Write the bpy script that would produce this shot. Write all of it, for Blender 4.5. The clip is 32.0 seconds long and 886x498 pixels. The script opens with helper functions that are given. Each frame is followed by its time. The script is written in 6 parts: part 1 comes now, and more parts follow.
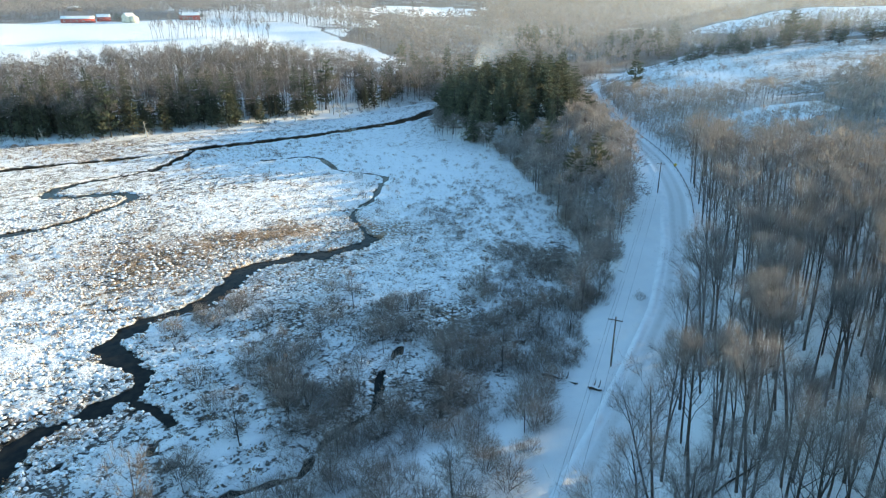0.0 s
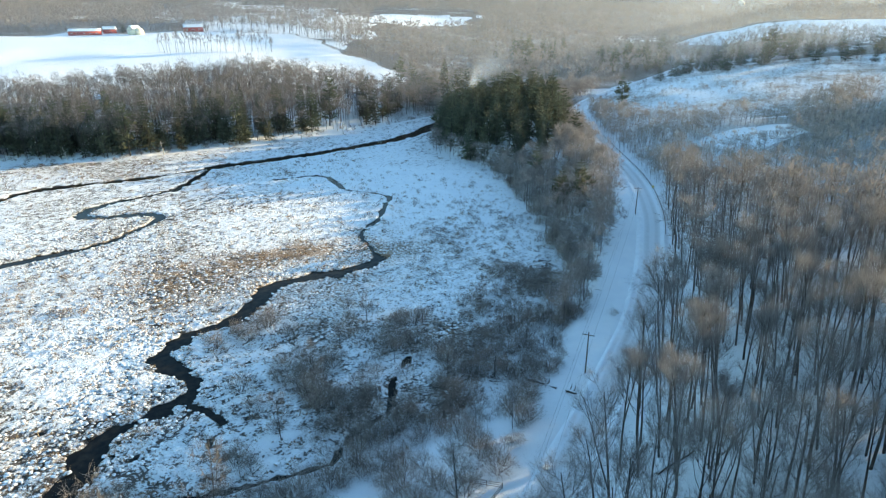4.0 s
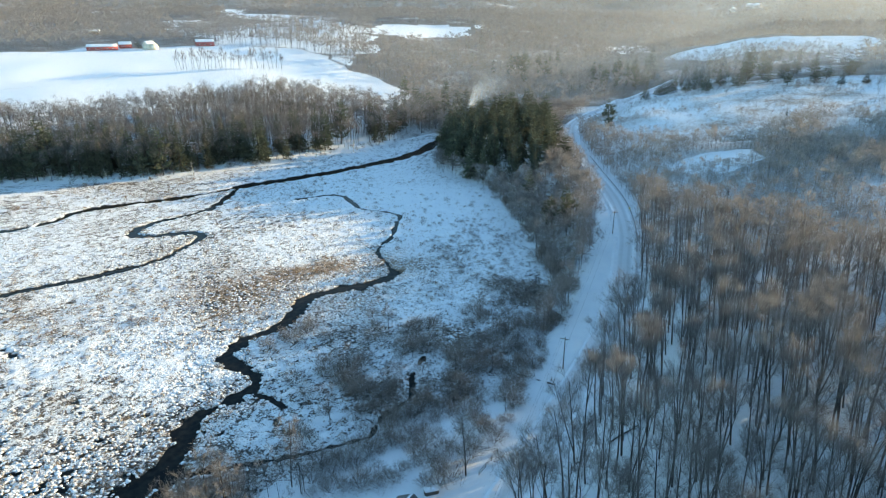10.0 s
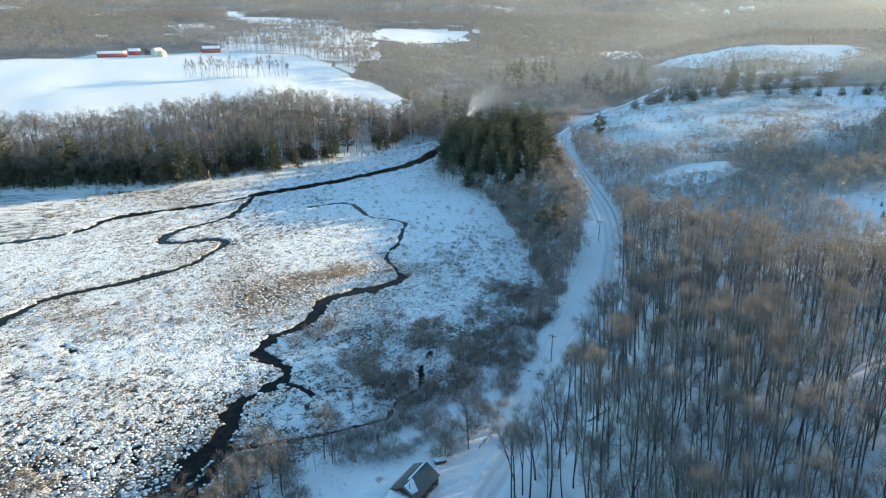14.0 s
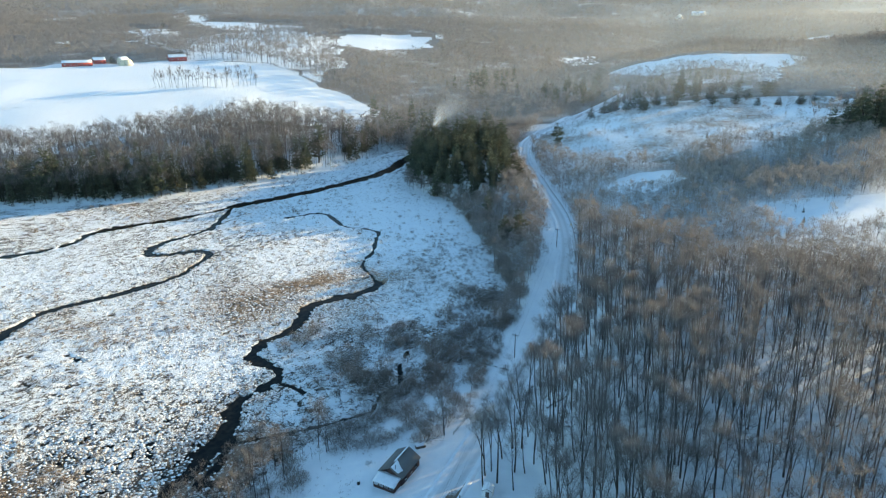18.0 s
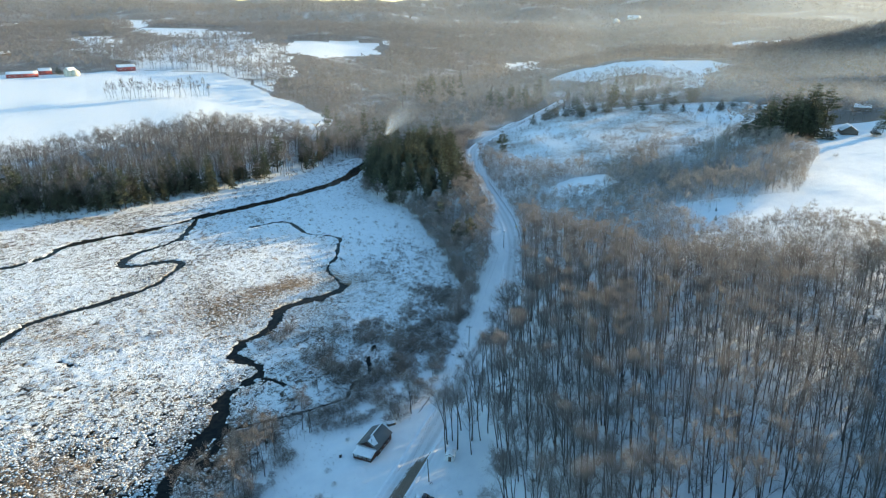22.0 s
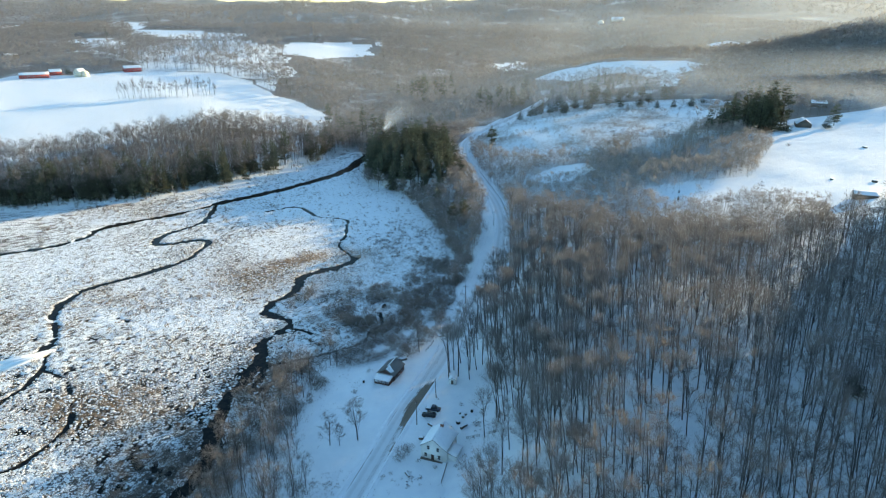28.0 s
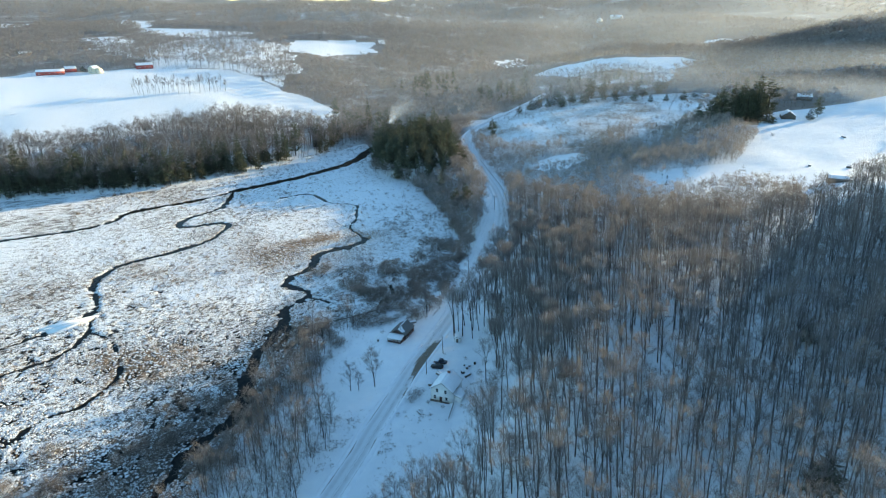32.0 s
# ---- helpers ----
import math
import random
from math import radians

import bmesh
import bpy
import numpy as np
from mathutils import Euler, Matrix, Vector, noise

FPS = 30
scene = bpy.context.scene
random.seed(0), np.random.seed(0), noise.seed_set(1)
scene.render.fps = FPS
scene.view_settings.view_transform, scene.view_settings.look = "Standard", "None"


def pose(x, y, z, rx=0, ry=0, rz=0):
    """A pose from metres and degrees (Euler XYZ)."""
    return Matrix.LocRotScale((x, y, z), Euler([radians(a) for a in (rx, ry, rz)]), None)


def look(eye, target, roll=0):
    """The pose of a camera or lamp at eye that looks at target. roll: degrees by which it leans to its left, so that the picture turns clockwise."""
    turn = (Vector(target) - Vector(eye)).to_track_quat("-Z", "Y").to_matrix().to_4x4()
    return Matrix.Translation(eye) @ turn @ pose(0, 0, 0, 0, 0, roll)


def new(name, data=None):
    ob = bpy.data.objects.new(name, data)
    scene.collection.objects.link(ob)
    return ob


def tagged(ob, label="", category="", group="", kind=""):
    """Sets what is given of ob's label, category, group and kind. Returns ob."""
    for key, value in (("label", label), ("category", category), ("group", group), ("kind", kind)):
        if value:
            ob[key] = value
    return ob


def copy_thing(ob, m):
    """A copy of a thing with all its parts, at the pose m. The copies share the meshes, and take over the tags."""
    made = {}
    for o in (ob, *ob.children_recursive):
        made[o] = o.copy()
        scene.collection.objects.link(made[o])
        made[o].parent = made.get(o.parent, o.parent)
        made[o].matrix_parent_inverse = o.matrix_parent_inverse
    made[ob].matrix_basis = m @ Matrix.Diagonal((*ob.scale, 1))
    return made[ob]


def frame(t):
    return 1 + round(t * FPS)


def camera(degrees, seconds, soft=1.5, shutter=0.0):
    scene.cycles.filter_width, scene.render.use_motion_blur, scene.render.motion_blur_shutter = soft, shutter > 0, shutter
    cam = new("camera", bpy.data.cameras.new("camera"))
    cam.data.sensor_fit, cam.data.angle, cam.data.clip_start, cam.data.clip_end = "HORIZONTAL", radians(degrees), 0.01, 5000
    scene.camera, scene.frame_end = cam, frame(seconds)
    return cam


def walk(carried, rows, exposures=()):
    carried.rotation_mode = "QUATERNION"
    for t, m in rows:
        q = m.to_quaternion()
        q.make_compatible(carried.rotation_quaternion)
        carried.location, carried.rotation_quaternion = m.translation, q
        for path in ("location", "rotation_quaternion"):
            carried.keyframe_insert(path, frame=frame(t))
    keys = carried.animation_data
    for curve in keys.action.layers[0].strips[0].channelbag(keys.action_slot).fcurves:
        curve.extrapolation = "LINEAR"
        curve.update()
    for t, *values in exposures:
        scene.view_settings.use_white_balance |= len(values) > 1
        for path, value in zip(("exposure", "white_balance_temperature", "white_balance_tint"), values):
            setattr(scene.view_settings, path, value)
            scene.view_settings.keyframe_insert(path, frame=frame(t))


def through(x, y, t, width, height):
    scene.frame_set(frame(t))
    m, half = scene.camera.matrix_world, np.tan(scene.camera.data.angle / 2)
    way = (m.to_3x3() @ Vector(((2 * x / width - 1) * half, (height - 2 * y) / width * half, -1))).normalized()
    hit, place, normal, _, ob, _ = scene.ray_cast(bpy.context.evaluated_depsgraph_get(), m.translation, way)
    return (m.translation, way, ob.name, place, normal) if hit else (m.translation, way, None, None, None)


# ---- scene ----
# ---- camera: a drone that draws back and climbs; rows of time, place, turn to the left, tilt up, roll ----
cam = camera(69.86, 32.0, 1.15)
PATH = [
    (0, (-0.00, -0.00, 60.96), 0.00, -20.77, -0.05),
    (1, (-0.31, -3.98, 64.57), -0.17, -20.68, 0.01),
    (2, (-0.60, -8.51, 67.82), -0.23, -20.68, 0.00),
    (3, (-0.87, -13.51, 70.85), -0.32, -20.79, -0.06),
    (3.5, (-1.01, -16.05, 72.42), -0.32, -20.77, -0.09),
    (5.5, (-1.71, -26.43, 79.10), -0.42, -20.82, -0.18),
    (6, (-1.96, -29.03, 80.69), -0.41, -20.84, -0.19),
    (7, (-2.47, -34.21, 83.81), -0.46, -20.82, -0.19),
    (8, (-2.97, -39.45, 86.91), -0.46, -20.82, -0.17),
    (9, (-3.46, -44.93, 90.05), -0.53, -20.79, -0.16),
    (10, (-4.00, -50.93, 93.25), -0.49, -20.87, -0.17),
    (11, (-4.55, -57.17, 96.54), -0.52, -20.94, -0.17),
    (12, (-5.14, -63.39, 99.94), -0.52, -21.01, -0.14),
    (13, (-5.78, -69.44, 103.38), -0.51, -21.03, -0.10),
    (13.5, (-6.12, -72.39, 105.05), -0.58, -21.10, -0.09),
    (15.5, (-7.82, -82.99, 111.34), -1.72, -21.14, -0.06),
    (16, (-8.19, -85.63, 112.94), -2.13, -21.17, -0.04),
    (16.5, (-8.54, -88.28, 114.55), -2.54, -21.17, -0.01),
    (17, (-8.90, -90.98, 116.17), -2.95, -21.17, 0.03),
    (17.5, (-9.28, -93.75, 117.81), -3.38, -21.20, 0.05),
    (18, (-9.71, -96.64, 119.46), -4.06, -21.20, 0.08),
    (18.5, (-10.18, -99.67, 121.11), -5.01, -21.22, 0.10),
    (19, (-10.71, -102.86, 122.75), -5.96, -21.17, 0.12),
    (19.5, (-11.34, -106.20, 124.35), -6.59, -21.21, 0.12),
    (20, (-12.04, -109.67, 125.95), -7.03, -21.22, 0.12),
    (21, (-13.63, -116.91, 129.17), -7.99, -21.22, 0.10),
    (22, (-15.38, -124.39, 132.30), -8.77, -21.23, 0.10),
    (23, (-17.28, -132.01, 134.95), -9.57, -21.13, 0.10),
    (24, (-19.41, -139.92, 136.55), -9.79, -21.12, 0.10),
    (25, (-21.58, -148.04, 137.16), -9.83, -21.18, 0.09),
    (25.5, (-22.65, -152.10, 137.28), -9.81, -21.21, 0.09),
    (27.5, (-26.71, -167.58, 136.70), -9.79, -21.20, 0.08),
    (28, (-27.69, -171.35, 136.61), -9.79, -21.20, 0.07),
    (29, (-29.60, -178.88, 136.46), -9.77, -21.22, 0.07),
    (30, (-31.39, -186.34, 136.42), -9.77, -21.24, 0.06),
    (31, (-33.14, -193.73, 136.52), -9.74, -21.27, 0.02),
    (32, (-34.93, -201.05, 136.72), -9.71, -21.32, -0.04),
]
walk(cam, [(t, pose(*eye, 90 + tilt, 0, turn) @ pose(0, 0, 0, 0, 0, roll)) for t, eye, turn, tilt, roll in PATH],
     [(0, 1.94, 7450, -3), (12, 1.73, 7400, -3), (32, 1.63, 7100, -4)])

# ---- daylight: a low winter sun ahead to the side, clear sky ----
SUN_AZIMUTH, SUN_HEIGHT = 65.0, 10.8      # degrees clockwise from +y, degrees over the horizon
world = bpy.data.worlds.new("sky")
scene.world = world
world.use_nodes = True
nt = world.node_tree
sky = nt.nodes.new("ShaderNodeTexSky")
sky.sky_type, sky.sun_disc = "NISHITA", False
sky.sun_elevation, sky.sun_rotation = radians(SUN_HEIGHT), radians(SUN_AZIMUTH)
sky.air_density, sky.dust_density, sky.ozone_density = 1.0, 0.1, 3.5
background = nt.nodes["Background"]
nt.links.new(sky.outputs[0], background.inputs[0])
background.inputs[1].default_value = 0.15
lamp = bpy.data.lights.new("sun", "SUN")
lamp.energy, lamp.angle, lamp.color = 3.5, radians(0.6), (1.0, 0.77, 0.50)
sun = new("sun", lamp)
way_to_sun = Vector((math.sin(radians(SUN_AZIMUTH)) * math.cos(radians(SUN_HEIGHT)), math.cos(radians(SUN_AZIMUTH)) * math.cos(radians(SUN_HEIGHT)), math.sin(radians(SUN_HEIGHT))))
sun.matrix_world = look(way_to_sun * 400, (0, 0, 0))

# ---- materials ----
def material(name, rough=0.8, metal=0.0):
    m = bpy.data.materials.new(name)
    m.use_nodes = True
    b = m.node_tree.nodes["Principled BSDF"]
    b.inputs["Roughness"].default_value, b.inputs["Metallic"].default_value = rough, metal
    return m, m.node_tree, b


def noise_node(tree, scale, detail=4.0, rough=0.55):
    n = tree.nodes.new("ShaderNodeTexNoise")
    n.inputs["Scale"].default_value, n.inputs["Detail"].default_value, n.inputs["Roughness"].default_value = scale, detail, rough
    return n


def object_place(tree, kind="Object"):
    return tree.nodes.new("ShaderNodeTexCoord").outputs[kind]


def ramp(tree, source, stops):
    r = tree.nodes.new("ShaderNodeValToRGB")
    while len(r.color_ramp.elements) < len(stops):
        r.color_ramp.elements.new(0.5)
    for e, (at, c) in zip(r.color_ramp.elements, stops):
        e.position, e.color = at, (*c, 1) if len(c) == 3 else (c[0], c[0], c[0], 1)
    tree.links.new(source, r.inputs[0])
    return r.outputs[0]


def mix(tree, fac, a, b, how="MIX"):
    n = tree.nodes.new("ShaderNodeMix")
    n.data_type, n.blend_type = "RGBA", how
    for socket, value in ((n.inputs["Factor"], fac), (n.inputs["A"], a), (n.inputs["B"], b)):
        if hasattr(value, "links"):
            tree.links.new(value, socket)
        else:
            socket.default_value = value if isinstance(value, float) else (*value, 1)
    return n.outputs["Result"]


def maths(tree, op, a, b=0.0):
    n = tree.nodes.new("ShaderNodeMath")
    n.operation = op
    for socket, value in zip(n.inputs, (a, b)):
        if hasattr(value, "links"):
            tree.links.new(value, socket)
        else:
            socket.default_value = value
    return n.outputs[0]


def relief(tree, bsdf, height, strength, distance):
    b = tree.nodes.new("ShaderNodeBump")
    b.inputs["Strength"].default_value, b.inputs["Distance"].default_value = strength, distance
    tree.links.new(height, b.inputs["Height"])
    tree.links.new(b.outputs[0], bsdf.inputs["Normal"])


def grained(name, light, dark, scale=6.0, rough=0.85, metal=0.0, bump=0.3, island=0.25, depth=0.02, thing=0.0, through=0.0):
    """A plain surface of two tones with fine relief, differing a little from piece to piece."""
    m, t, b = material(name, rough, metal)
    where = object_place(t)
    n1, n2 = noise_node(t, scale), noise_node(t, scale * 7.3, 3.0)
    for n in (n1, n2):
        t.links.new(where, n.inputs["Vector"])
    both = mix(t, 0.4, n1.outputs[0], n2.outputs[0])
    c = ramp(t, both, [(0.32, dark), (0.68, light)])
    if island:
        g = t.nodes.new("ShaderNodeNewGeometry")
        v = ramp(t, g.outputs["Random Per Island"], [(0.0, (1 - island,)), (1.0, (1 + island,))])
        c = mix(t, 1.0, c, v, "MULTIPLY")
    if thing:
        o = t.nodes.new("ShaderNodeObjectInfo")
        v = ramp(t, o.outputs["Random"], [(0.0, (1 - thing,)), (1.0, (1 + thing * 0.6,))])
        c = mix(t, 1.0, c, v, "MULTIPLY")
    t.links.new(c, b.inputs["Base Color"])
    if bump:
        relief(t, b, both, bump, depth)
    if through:  # fine sprays pass part of the light that falls on their far side
        glow, share = t.nodes.new("ShaderNodeBsdfTranslucent"), t.nodes.new("ShaderNodeMixShader")
        t.links.new(c, glow.inputs[0])
        share.inputs[0].default_value = through
        t.links.new(b.outputs[0], share.inputs[1]), t.links.new(glow.outputs[0], share.inputs[2])
        t.links.new(share.outputs[0], t.nodes["Material Output"].inputs[0])
    return m


def ground_material():
    """Snow on tussocks, with dry sedge and dark gaps between them, and brush where the land's own layers say so."""
    m, t, b = material("snowy_ground", 0.7)
    where = object_place(t)

    def layer(name):
        a = t.nodes.new("ShaderNodeAttribute")
        a.attribute_name = name
        return a.outputs["Fac"]

    big, mid, fine, tiny = noise_node(t, 0.04, 5), noise_node(t, 0.2, 5, 0.6), noise_node(t, 0.8, 5, 0.7), noise_node(t, 4.5, 4, 0.7)
    for n in (big, mid, fine, tiny):
        t.links.new(where, n.inputs["Vector"])
    # tussocks: rounded cells, bent out of shape
    bend = t.nodes.new("ShaderNodeVectorMath")
    bend.operation = "MULTIPLY_ADD"
    t.links.new(fine.outputs["Color"], bend.inputs[0])
    bend.inputs[1].default_value = (1.3, 1.3, 0.0)
    t.links.new(where, bend.inputs[2])
    cells = t.nodes.new("ShaderNodeTexVoronoi")
    cells.inputs["Scale"].default_value = 1.05
    t.links.new(bend.outputs[0], cells.inputs["Vector"])
    gap = cells.outputs["Distance"]
    holes = noise_node(t, 1.5, 5, 0.7)
    t.links.new(where, holes.inputs["Vector"])
    snow = ramp(t, mid.outputs[0], [(0.3, (0.78, 0.80, 0.83)), (0.7, (0.87, 0.88, 0.89))])
    sedge = ramp(t, tiny.outputs[0], [(0.3, (0.10, 0.058, 0.036)), (0.5, (0.25, 0.168, 0.108)), (0.7, (0.40, 0.295, 0.205))])
    brush = ramp(t, fine.outputs[0], [(0.3, (0.10, 0.08, 0.065)), (0.7, (0.21, 0.168, 0.135))])
    clump = maths(t, "ADD", maths(t, "MULTIPLY", fine.outputs[0], 0.55), maths(t, "MULTIPLY", tiny.outputs[0], 0.45))
    patch = maths(t, "ADD", maths(t, "MULTIPLY", big.outputs[0], 0.5), maths(t, "MULTIPLY", mid.outputs[0], 0.5))
    amount = maths(t, "MULTIPLY", layer("sedge"), maths(t, "ADD", maths(t, "MULTIPLY", patch, 1.6), 0.2))
    seen = maths(t, "ADD", maths(t, "MULTIPLY", clump, 0.6), maths(t, "MULTIPLY", maths(t, "SUBTRACT", 1.0, holes.outputs[0]), 0.48))
    edge = maths(t, "MULTIPLY", maths(t, "SUBTRACT", maths(t, "ADD", seen, maths(t, "MULTIPLY", amount, 0.34)), 0.728), 8.0)
    edge = ramp(t, edge, [(0.0, (0.0,)), (1.0, (1.0,))])
    edge = mix(t, ramp(t, layer("sedge"), [(0.0, (0.0,)), (0.12, (1.0,))]), (0.0, 0.0, 0.0), edge)
    c = mix(t, edge, snow, sedge)
    # dark gap colour: wet mud plus painted shade between the tussocks
    crevice = ramp(t, maths(t, "SUBTRACT", holes.outputs[0], maths(t, "MULTIPLY", layer("tussock"), 0.235)), [(0.26, (0.94,)), (0.30, (0.0,))])
    c = mix(t, crevice, c, (0.055, 0.04, 0.03))
    woods = maths(t, "MULTIPLY", maths(t, "SUBTRACT", maths(t, "ADD", clump, maths(t, "MULTIPLY", layer("brush"), 0.62)), 0.78), 4.0)
    woods = ramp(t, woods, [(0.0, (0.0,)), (1.0, (1.0,))])
    c = mix(t, woods, c, brush)
    wet = ramp(t, layer("wet"), [(0.35, (0.0,)), (0.65, (1.0,))])
    c = mix(t, wet, c, (0.022, 0.018, 0.014))
    t.links.new(c, b.inputs["Base Color"])
    mound = maths(t, "MULTIPLY", maths(t, "ADD", maths(t, "MULTIPLY", maths(t, "SUBTRACT", 0.6, gap), 0.45), maths(t, "MULTIPLY", holes.outputs[0], 1.1)), layer("tussock"))
    height = maths(t, "ADD", mound, maths(t, "MULTIPLY", clump, 0.45))
    relief(t, b, height, 1.0, 0.95)
    return m


def road_material():
    m, t, b = material("packed_snow_road", 0.62)
    where = object_place(t)

    def layer(name):
        a = t.nodes.new("ShaderNodeAttribute")
        a.attribute_name = name
        return a.outputs["Fac"]

    n1, n2 = noise_node(t, 0.5, 5, 0.6), noise_node(t, 4.0, 4, 0.6)
    for n in (n1, n2):
        t.links.new(where, n.inputs["Vector"])
    snow = ramp(t, n1.outputs[0], [(0.3, (0.70, 0.72, 0.75)), (0.7, (0.83, 0.84, 0.86))])
    both = maths(t, "ADD", maths(t, "MULTIPLY", n1.outputs[0], 0.6), maths(t, "MULTIPLY", n2.outputs[0], 0.4))
    rut = ramp(t, maths(t, "ADD", maths(t, "MULTIPLY", layer("track"), 0.32), maths(t, "MULTIPLY", both, 0.5)), [(0.36, (0.0,)), (0.66, (1.0,))])
    c = mix(t, rut, snow, (0.50, 0.50, 0.505))
    dirt = ramp(t, n2.outputs[0], [(0.3, (0.11, 0.08, 0.055)), (0.7, (0.20, 0.15, 0.105))])
    bare = ramp(t, maths(t, "ADD", layer("bare"), maths(t, "MULTIPLY", maths(t, "SUBTRACT", both, 0.5), 1.6)), [(0.42, (0.0,)), (0.62, (1.0,))])
    c = mix(t, bare, c, dirt)
    t.links.new(c, b.inputs["Base Color"])
    relief(t, b, both, 0.5, 0.08)
    return m


def water_material():
    m, t, b = material("dark_stream_water", 0.08)
    n = noise_node(t, 0.6, 3)
    t.links.new(object_place(t), n.inputs["Vector"])
    t.links.new(ramp(t, n.outputs[0], [(0.35, (0.010, 0.012, 0.013)), (0.7, (0.028, 0.026, 0.022))]), b.inputs["Base Color"])
    b.inputs["IOR"].default_value = 1.2
    b.inputs["Specular IOR Level"].default_value = 0.16
    relief(t, b, n.outputs[0], 0.08, 0.05)
    return m


GROUND, ROAD, WATER = ground_material(), road_material(), water_material()
BARK = grained("grey_brown_bark", (0.072, 0.06, 0.052), (0.024, 0.021, 0.019), 3.0, 0.9, island=0.25, thing=0.25)
TWIG = grained("bare_twigs", (0.315, 0.283, 0.266), (0.17, 0.153, 0.145), 0.13, 0.85, bump=0, island=0.35, thing=0.2, through=0.3)
# lighter copy of the twig tone: sunlight put into the sapling belt's colour
SUNLIT_TWIG = grained("sunlit_sapling_twigs", (0.43, 0.375, 0.33), (0.24, 0.205, 0.18), 0.15, 0.85, bump=0, island=0.4, through=0.25)
CLUMP = grained("dry_marsh_clumps", (0.34, 0.235, 0.15), (0.15, 0.10, 0.07), 0.25, 0.9, bump=0, island=0.4, through=0.45)
SHRUB = grained("shrub_twigs", (0.33, 0.285, 0.255), (0.165, 0.14, 0.126), 0.3, 0.85, bump=0, island=0.4, thing=0.3, through=0.35)
PINE = grained("evergreen_needles", (0.135, 0.145, 0.09), (0.055, 0.066, 0.047), 0.35, 0.75, bump=0, island=0.4, thing=0.3, through=0.25)
GRASS = grained("dry_sedge", (0.42, 0.31, 0.18), (0.20, 0.135, 0.07), 0.3, 0.9, bump=0, island=0.4, through=0.45)
WOOD = grained("weathered_pole_wood", (0.17, 0.14, 0.115), (0.07, 0.055, 0.045), 5, 0.85)
SNOW = grained("lying_snow", (0.86, 0.87, 0.89), (0.76, 0.78, 0.81), 1.2, 0.65, island=0, bump=0.4, depth=0.06)
TUSSOCK = grained("tussock_snow", (0.86, 0.87, 0.89), (0.80, 0.81, 0.83), 0.8, 0.7, island=0, bump=0.5, depth=0.1)
_t = TUSSOCK.node_tree
_n = noise_node(_t, 1.3, 6, 0.75)
_t.links.new(object_place(_t), _n.inputs["Vector"])
_b = _t.nodes["Principled BSDF"]
_snow = _b.inputs["Base Color"].links[0].from_socket
_t.links.new(mix(_t, ramp(_t, _n.outputs[0], [(0.50, (0.0,)), (0.60, (1.0,))]), _snow, (0.25, 0.18, 0.125)), _b.inputs["Base Color"])
RED = grained("red_barn_boards", (0.40, 0.055, 0.04), (0.27, 0.035, 0.03), 1.5, 0.75, island=0.12)
WHITE = grained("white_clapboard", (0.80, 0.80, 0.78), (0.68, 0.68, 0.66), 1.5, 0.6, island=0.05)
CREAM = grained("cream_clapboard", (0.74, 0.68, 0.52), (0.60, 0.55, 0.42), 1.5, 0.6, island=0.05)
BROWN = grained("red_brown_siding", (0.095, 0.045, 0.036), (0.045, 0.024, 0.02), 3, 0.8, island=0.2)
SHINGLE = grained("grey_roof_shingles", (0.20, 0.19, 0.18), (0.11, 0.105, 0.10), 5, 0.9, island=0.25)
GLASS, _t, _b = material("dark_window_glass", 0.06)
_b.inputs["Base Color"].default_value = (0.02, 0.025, 0.03, 1)
BLACK = grained("black_car_paint", (0.020, 0.022, 0.026), (0.012, 0.013, 0.016), 2, 0.25, island=0, bump=0)
BLUEPAINT = grained("dark_blue_car_paint", (0.03, 0.045, 0.075), (0.02, 0.03, 0.055), 2, 0.28, island=0, bump=0)
RUBBER = grained("tyre_rubber", (0.025, 0.025, 0.025), (0.015, 0.015, 0.015), 20, 0.9, island=0)
STEEL = grained("dull_steel", (0.45, 0.46, 0.47), (0.30, 0.31, 0.32), 10, 0.45, 0.8, island=0)
BRICK = grained("chimney_brick", (0.30, 0.13, 0.09), (0.17, 0.08, 0.06), 6, 0.9)
YELLOW = grained("yellow_sign_sheet", (0.75, 0.50, 0.04), (0.62, 0.40, 0.03), 4, 0.5, island=0)

# ---- plan of the land: road line, marsh edges, slopes ----
ROAD_Y = [-400, -160, -50, 0, 50, 100, 150, 190, 240, 290, 340, 400, 450, 500, 577, 700, 900, 1300, 2500]
ROAD_X = [-240, -98, -40, -14, 9, 31, 52, 67, 78, 82, 83, 91, 116, 158, 218, 300, 400, 560, 1000]
ROAD_Z = [6, 5, 3.4, 3.2, 2.6, 2.1, 4.5, 7.4, 9, 10, 11, 13, 15, 18, 23, 30, 36, 42, 60]
BANK_Y = [-400, -60, 0, 40, 70, 90, 128, 151, 200, 235, 275, 306, 334, 400, 470, 520, 900]
BANK_X = [-290, -92, -64, -48, -22, 10, 30, 39, 36, 33, 28, 13, -4, 4, -10, -40, -60]
EDGE_X = [-1500, -600, -266, -203, -170, -143, -110, -76, -38, -12, 40, 400, 1200, 2500]
EDGE_Y = [230, 265, 297, 305, 309, 331, 348, 375, 412, 444, 486, 760, 1400, 2500]


DOME_X, DOME_Y = 348, 752
# the ploughed lane swings from side to side of the valley line
LANE_Y = [-400, -80, -38, -24, 5, 34, 56, 72, 88, 105, 125, 152, 171, 198, 238, 290, 340, 400, 2500]
LANE_O = [-1.2, -1.2, -1.2, -2.1, -2.2, 0, 2, 3.5, 5, 6.5, 7.8, 7.4, 5.7, 4.2, 1.3, -1.5, -1, 0, 0]


